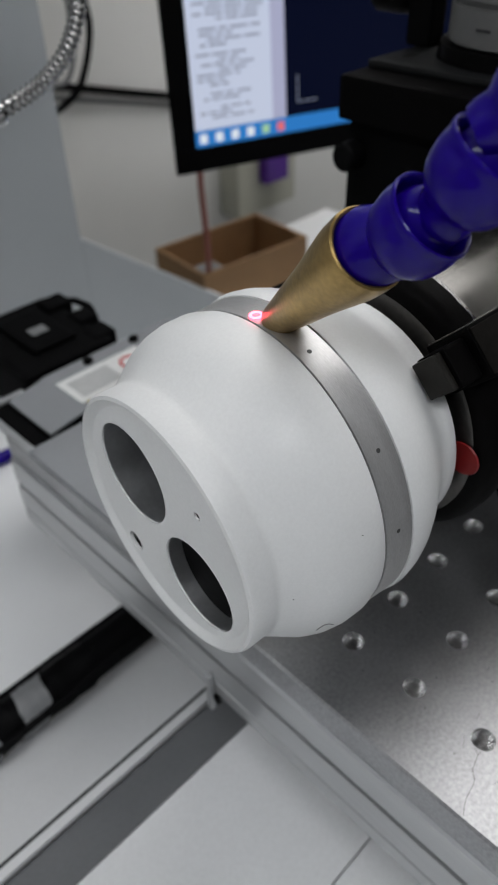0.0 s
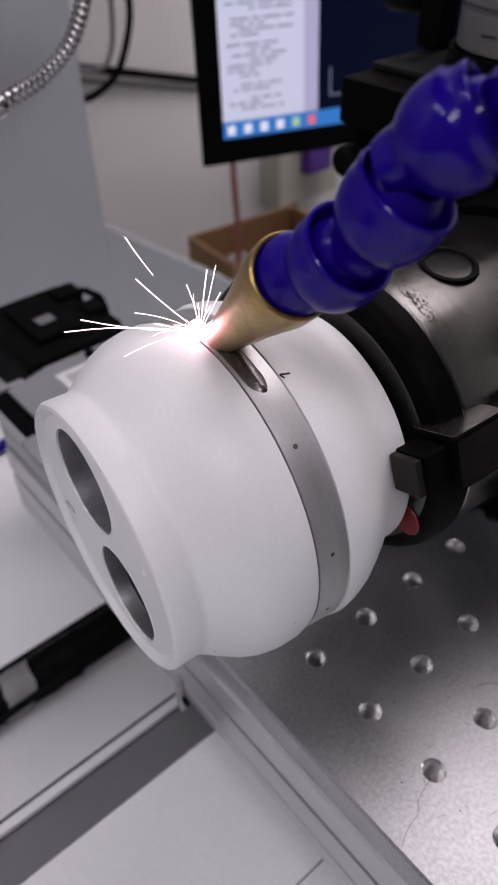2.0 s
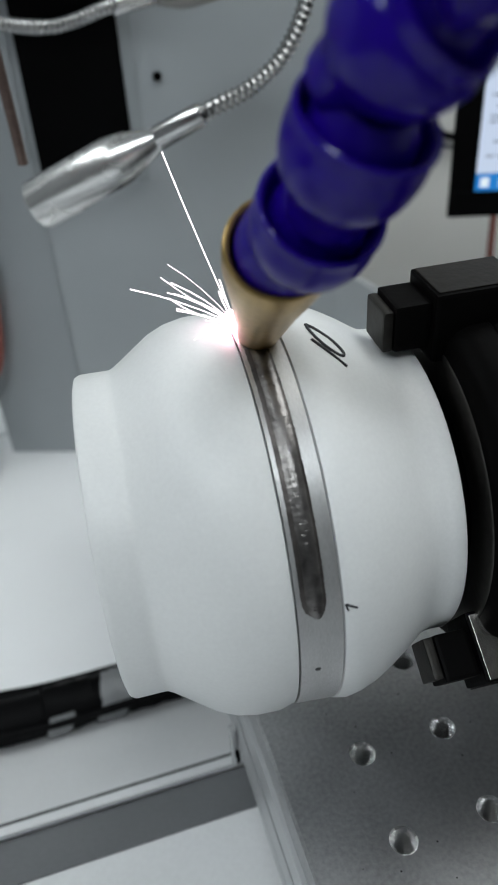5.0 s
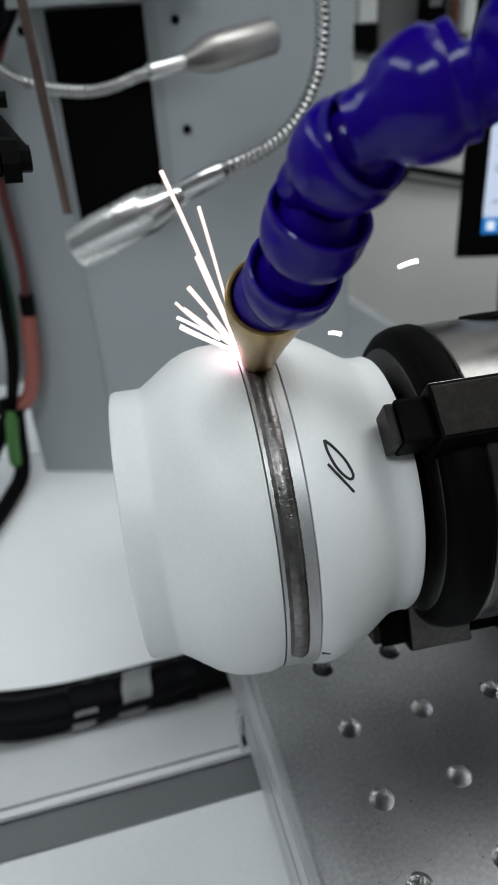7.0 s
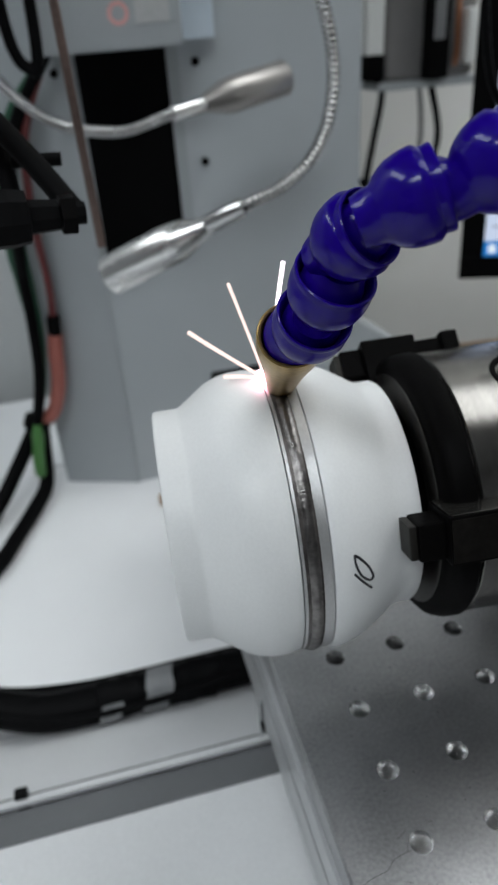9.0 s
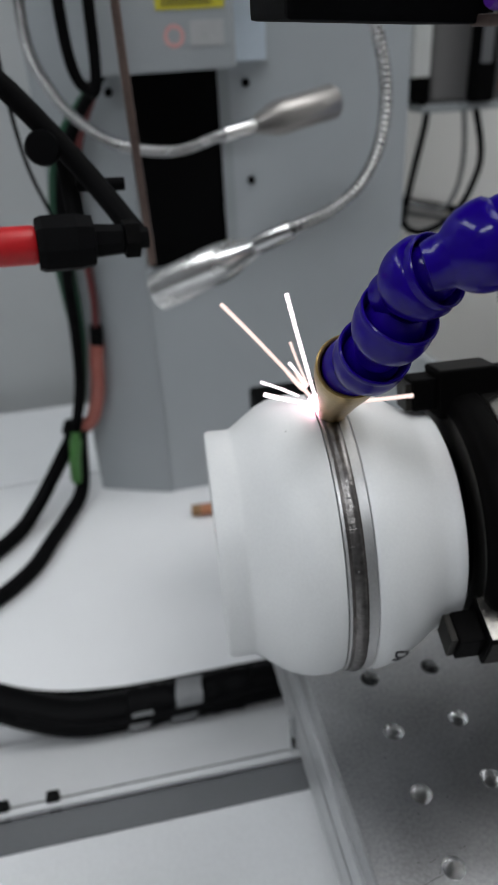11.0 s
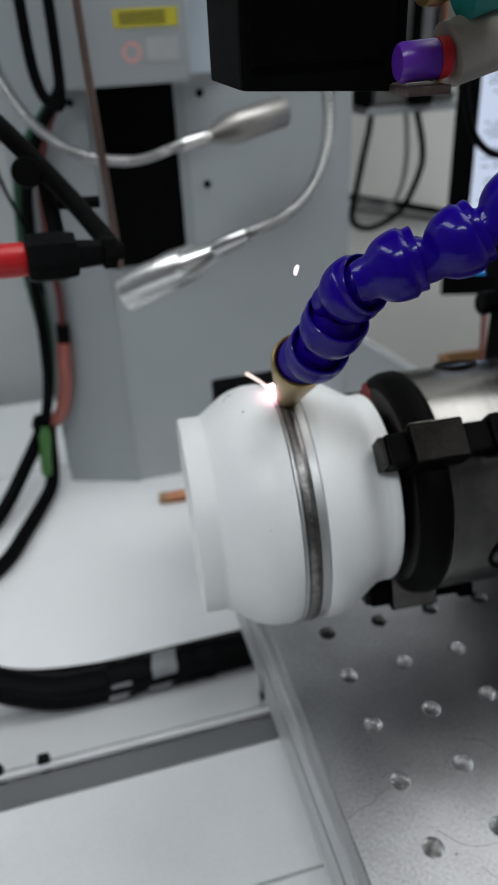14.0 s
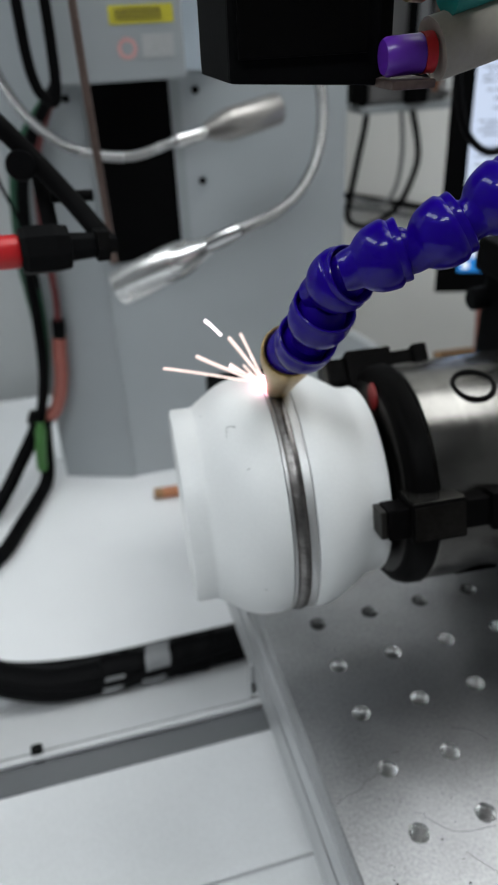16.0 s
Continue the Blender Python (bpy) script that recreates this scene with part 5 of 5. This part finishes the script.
def motions():
    times = [0.0, SPIN_START] + [1.0 + 0.5 * k for k in range(31)]
    for ob in (housing, chuck):
        walk(ob, [(t, spun(t)) for t in times])
    for ob, start, a in seam:
        sunk = Matrix.Translation(polar(0, -0.0016, a))
        rest = Matrix.Identity(4)
        if start >= 15.8:
            walk(ob, [(0.0, sunk), (16.0, sunk)])
        else:
            walk(ob, [(0.0, sunk), (max(0.1, start - 0.1), sunk), (start + 0.1, rest), (16.0, rest)])
    hidden = Matrix.Translation(PARKED)
    at_spot = Matrix.Translation(SPOT)
    walk(arc, [(0.0, hidden), (0.38, hidden), (0.46, at_spot), (16.0, at_spot)])
    ring = Matrix.Translation(AXIS_M @ polar(-0.0207, RING_RAD + 0.0004, 87)) @ AXIS_M.to_quaternion().to_matrix().to_4x4() @ pose(0, 0, 0, 88 - 90) @ pose(0, 0, 0, 0, -90, 0)
    walk(aim, [(0.0, ring), (0.34, ring), (0.44, Matrix.Translation(PARKED)), (16.0, Matrix.Translation(PARKED))])
    inside = along(PARKED, PARKED + AXIS_D)

    def flight(ob, first, last, seed, lean, wide, offsets):
        r = random.Random(seed)
        rows = [(0.0, inside)] + ([(first - 0.1, inside)] if first > 0.2 else [])
        t = first
        while t < last + 0.01:
            way = (Vector(lean) + Vector((wide * r.gauss(0, 1), 0.5 * wide * r.gauss(0, 1), wide * r.gauss(0, 0.8)))).normalized()
            if way.z < 0.05:
                way = Vector((way.x, way.y, 0.05 + abs(way.z) * 0.4)).normalized()
            off = r.choice(offsets)
            rows.append((t, along(SPOT + way * off, SPOT + way * 1.0)))
            t += 0.25
        if last < 15.9:
            rows += [(last + 0.15, inside), (16.0, inside)]
        walk(ob, turned(rows))

    for k, ob in enumerate(fine_sparks):
        flight(ob, 0.5, 5.0, 500 + k, (-0.35, 0.1, 0.45), 0.75, (0, 0, 0.001, 0.003))

    # bursts: streaks that leave the weld at that second, as (lean from upright in degrees, start, end in millimetres)
    bursts = {}

    def burst(t, *streaks):
        bursts[t] = streaks

    burst(0.5, (-2, 0, 42), (-88, 0, 28), (-75, 0, 18), (-40, 0, 12))
    burst(1.0, (24, 0, 53), (27, 0, 51), (29, 12, 48), (-12, 0, 33), (3, 0, 20), (-82, 0, 14), (-36, 33, 36), (13, 64, 71))
    burst(1.5, (22, 12, 44), (-98, 0, 36), (-30, 0, 12), (-41, 42, 46))
    burst(2.0, (-35, 16, 26), (-78, 0, 32), (-86, 0, 27), (-50, 0, 19), (10, 0, 10))
    burst(2.5, (-25, 0, 37), (-20, 0, 35), (-60, 0, 27), (-70, 0, 30), (-82, 0, 32), (-40, 0, 24), (35, 4, 25), (10, 0, 21))
    burst(3.0, (-32, 0, 38), (-45, 0, 27), (-60, 0, 20), (10, 0, 21), (-85, 0, 26), (-96, 0, 28), (-20, 0, 16))
    burst(3.5, (-53, 0, 26), (5, 0, 10), (-30, 0, 10))
    burst(4.0, (0, 0, 53), (-33, 0, 49), (-25, 0, 45), (17, 23, 39), (-80, 0, 22), (-88, 0, 26), (-10, 0, 27))
    burst(4.5, (-40, 0, 30), (5, 0, 22), (-70, 0, 18))
    burst(5.0, (-20, 0, 36), (-60, 0, 24), (15, 0, 14))
    burst(5.5, (-45, 0, 30), (-10, 0, 24), (-80, 0, 20), (-30, 0, 12))
    burst(6.0, (-60, 0, 34), (-20, 0, 26), (-85, 0, 24), (-40, 0, 12))
    burst(6.5, (-62, 0, 34), (-52, 3, 30), (-85, 0, 28), (-38, 8, 46), (-5, 0, 22), (-25, 0, 14))
    burst(7.0, (-22, 8, 55), (-15, 8, 38), (-35, 0, 20), (-50, 0, 18), (-70, 0, 18), (-25, 0, 26), (78, 22, 26), (62, 44, 50))
    burst(7.5, (-50, 4, 16), (-35, 0, 9))
    burst(8.0, (-10, 0, 50), (3, 0, 48), (-68, 0, 35), (-85, 0, 26), (-40, 0, 27), (-25, 0, 33), (12, 0, 32), (-55, 0, 20), (-20, 0, 42), (-33, 0, 26))
    burst(8.5, (-30, 0, 40), (-5, 0, 28), (-70, 0, 22), (-50, 0, 14))
    burst(9.0, (10, 0, 34), (-20, 0, 30), (-60, 0, 24), (-80, 0, 12))
    burst(9.5, (-45, 0, 44), (-15, 0, 26), (-75, 0, 20))
    burst(10.0, (-25, 0, 46), (5, 0, 24), (-60, 0, 18), (-40, 0, 12))
    burst(10.5, (0, 0, 55), (-8, 0, 33), (-5, 0, 30), (-60, 0, 18), (-75, 0, 23), (-35, 0, 18), (70, 23, 40))
    burst(11.0, (-43, 0, 44), (-18, 0, 33), (30, 22, 40), (85, 2, 27), (-85, 0, 18))
    burst(11.5, (-25, 0, 38), (0, 0, 32), (-78, 0, 37), (-40, 0, 25), (-55, 0, 22), (-15, 0, 12))
    burst(12.0, (3, 0, 38), (-20, 0, 27), (-60, 5, 23), (-75, 5, 22), (18, 17, 43), (30, 20, 55), (-35, 0, 12))
    burst(12.5, (-63, 0, 56), (-58, 0, 42), (8, 8, 42), (-15, 0, 18), (-25, 0, 20), (-5, 0, 20), (32, 50, 58))
    burst(13.0, (-60, 5, 18), (-45, 0, 10))
    burst(13.5, (-60, 0, 21), (-35, 0, 21), (-5, 0, 21), (-20, 0, 15), (-74, 33, 36))
    burst(14.0, (20, 15, 21), (-50, 0, 11), (10, 42, 44))
    burst(14.5, (-40, 8, 34), (-65, 0, 21), (-75, 0, 21), (-30, 12, 16), (-55, 0, 19))
    burst(15.0, (0, 7, 19), (-35, 0, 13), (-15, 0, 15), (-46, 40, 43))
    burst(15.5, (2, 11, 87), (12, 13, 38), (20, 19, 45), (-40, 0, 10))
    burst(16.0, (-35, 0, 21), (-25, 2, 21), (-80, 6, 38), (-70, 0, 25), (-42, 23, 30))

    # lesser bursts halfway between, once the streaks have grown thick
    r = random.Random(64)
    for k in range(22):
        bursts[5.25 + 0.5 * k] = [(r.uniform(-92, 12), r.choice((0, 0, 2)), 1000 * ob.dimensions.x) for ob in between_sparks[:r.randint(3, 7)]]

    rows_of = {}
    for t in sorted(bursts):
        f = min(1.0, max(0.0, (t - 1.0) / 3.0))
        side = Vector((0.73, -0.69, 0)).lerp(Vector((0.97, -0.23, 0)), f).normalized()
        rise = Vector((0.40, 0.45, 0.80)).lerp(Vector((0.13, 0.55, 0.82)), f).normalized()
        pool = list(between_sparks if t % 0.5 else long_sparks if t < 5.2 else thick_sparks)
        free = list(stray_sparks)
        for lean, start, end in bursts[t]:
            turn = radians(lean + (3 if t > 5 else 0))
            way = side * math.sin(turn) + rise * math.cos(turn)
            length = 0.001 * (end - start)
            among = free if length < 0.0085 and start > 10 and free else pool
            ob = min(among, key=lambda o: abs(o.dimensions.x - length))
            among.remove(ob)
            rows_of.setdefault(ob, []).append((t, way, 0.001 * start))
        if t > 5.2 and len(bursts[t]) > 4 and t % 0.5 == 0:
            # short streaks crowd the root of a strong burst
            for ob in short_sparks:
                turn = radians(r.uniform(-75, 8))
                rows_of.setdefault(ob, []).append((t, side * math.sin(turn) + rise * math.cos(turn), r.choice((0.0, 0.002, 0.006))))
    for ob in long_sparks + thick_sparks + between_sparks + short_sparks + stray_sparks:
        rows = [(0.0, inside)]
        for t, way, start in rows_of.get(ob, []):
            heading = along(SPOT, SPOT + way)
            fly = [(t + q * 0.12, Matrix.Translation(SPOT + way * (start + q * 0.006)) @ heading.to_quaternion().to_matrix().to_4x4()) for q in (-1, 0, 1)]
            rows += [(t - 0.2, inside)] + [row for row in fly if row[0] <= 16.0] + ([(t + 0.2, inside)] if t < 15.9 else [])
        if rows[-1][0] < 15.9:
            rows.append((16.0, rows[-1][1]))
        walk(ob, turned(rows))


def turned(rows):
    """Rows with steps between, so that no turn from one row to the next is large."""
    out = [rows[0]]
    for (ta, a), (tb, b) in zip(rows, rows[1:]):
        qa, qb = a.to_quaternion(), b.to_quaternion()
        if qa.dot(qb) < 0:
            qb = -qb
        angle = 2 * math.acos(min(1, abs(qa.dot(qb))))
        n = max(1, math.ceil(angle / radians(70)))
        for k in range(1, n + 1):
            f = k / n
            q = qa.slerp(qb, f)
            out.append((ta + (tb - ta) * f, Matrix.LocRotScale(a.translation.lerp(b.translation, f), q, None)))
    return out


motions()
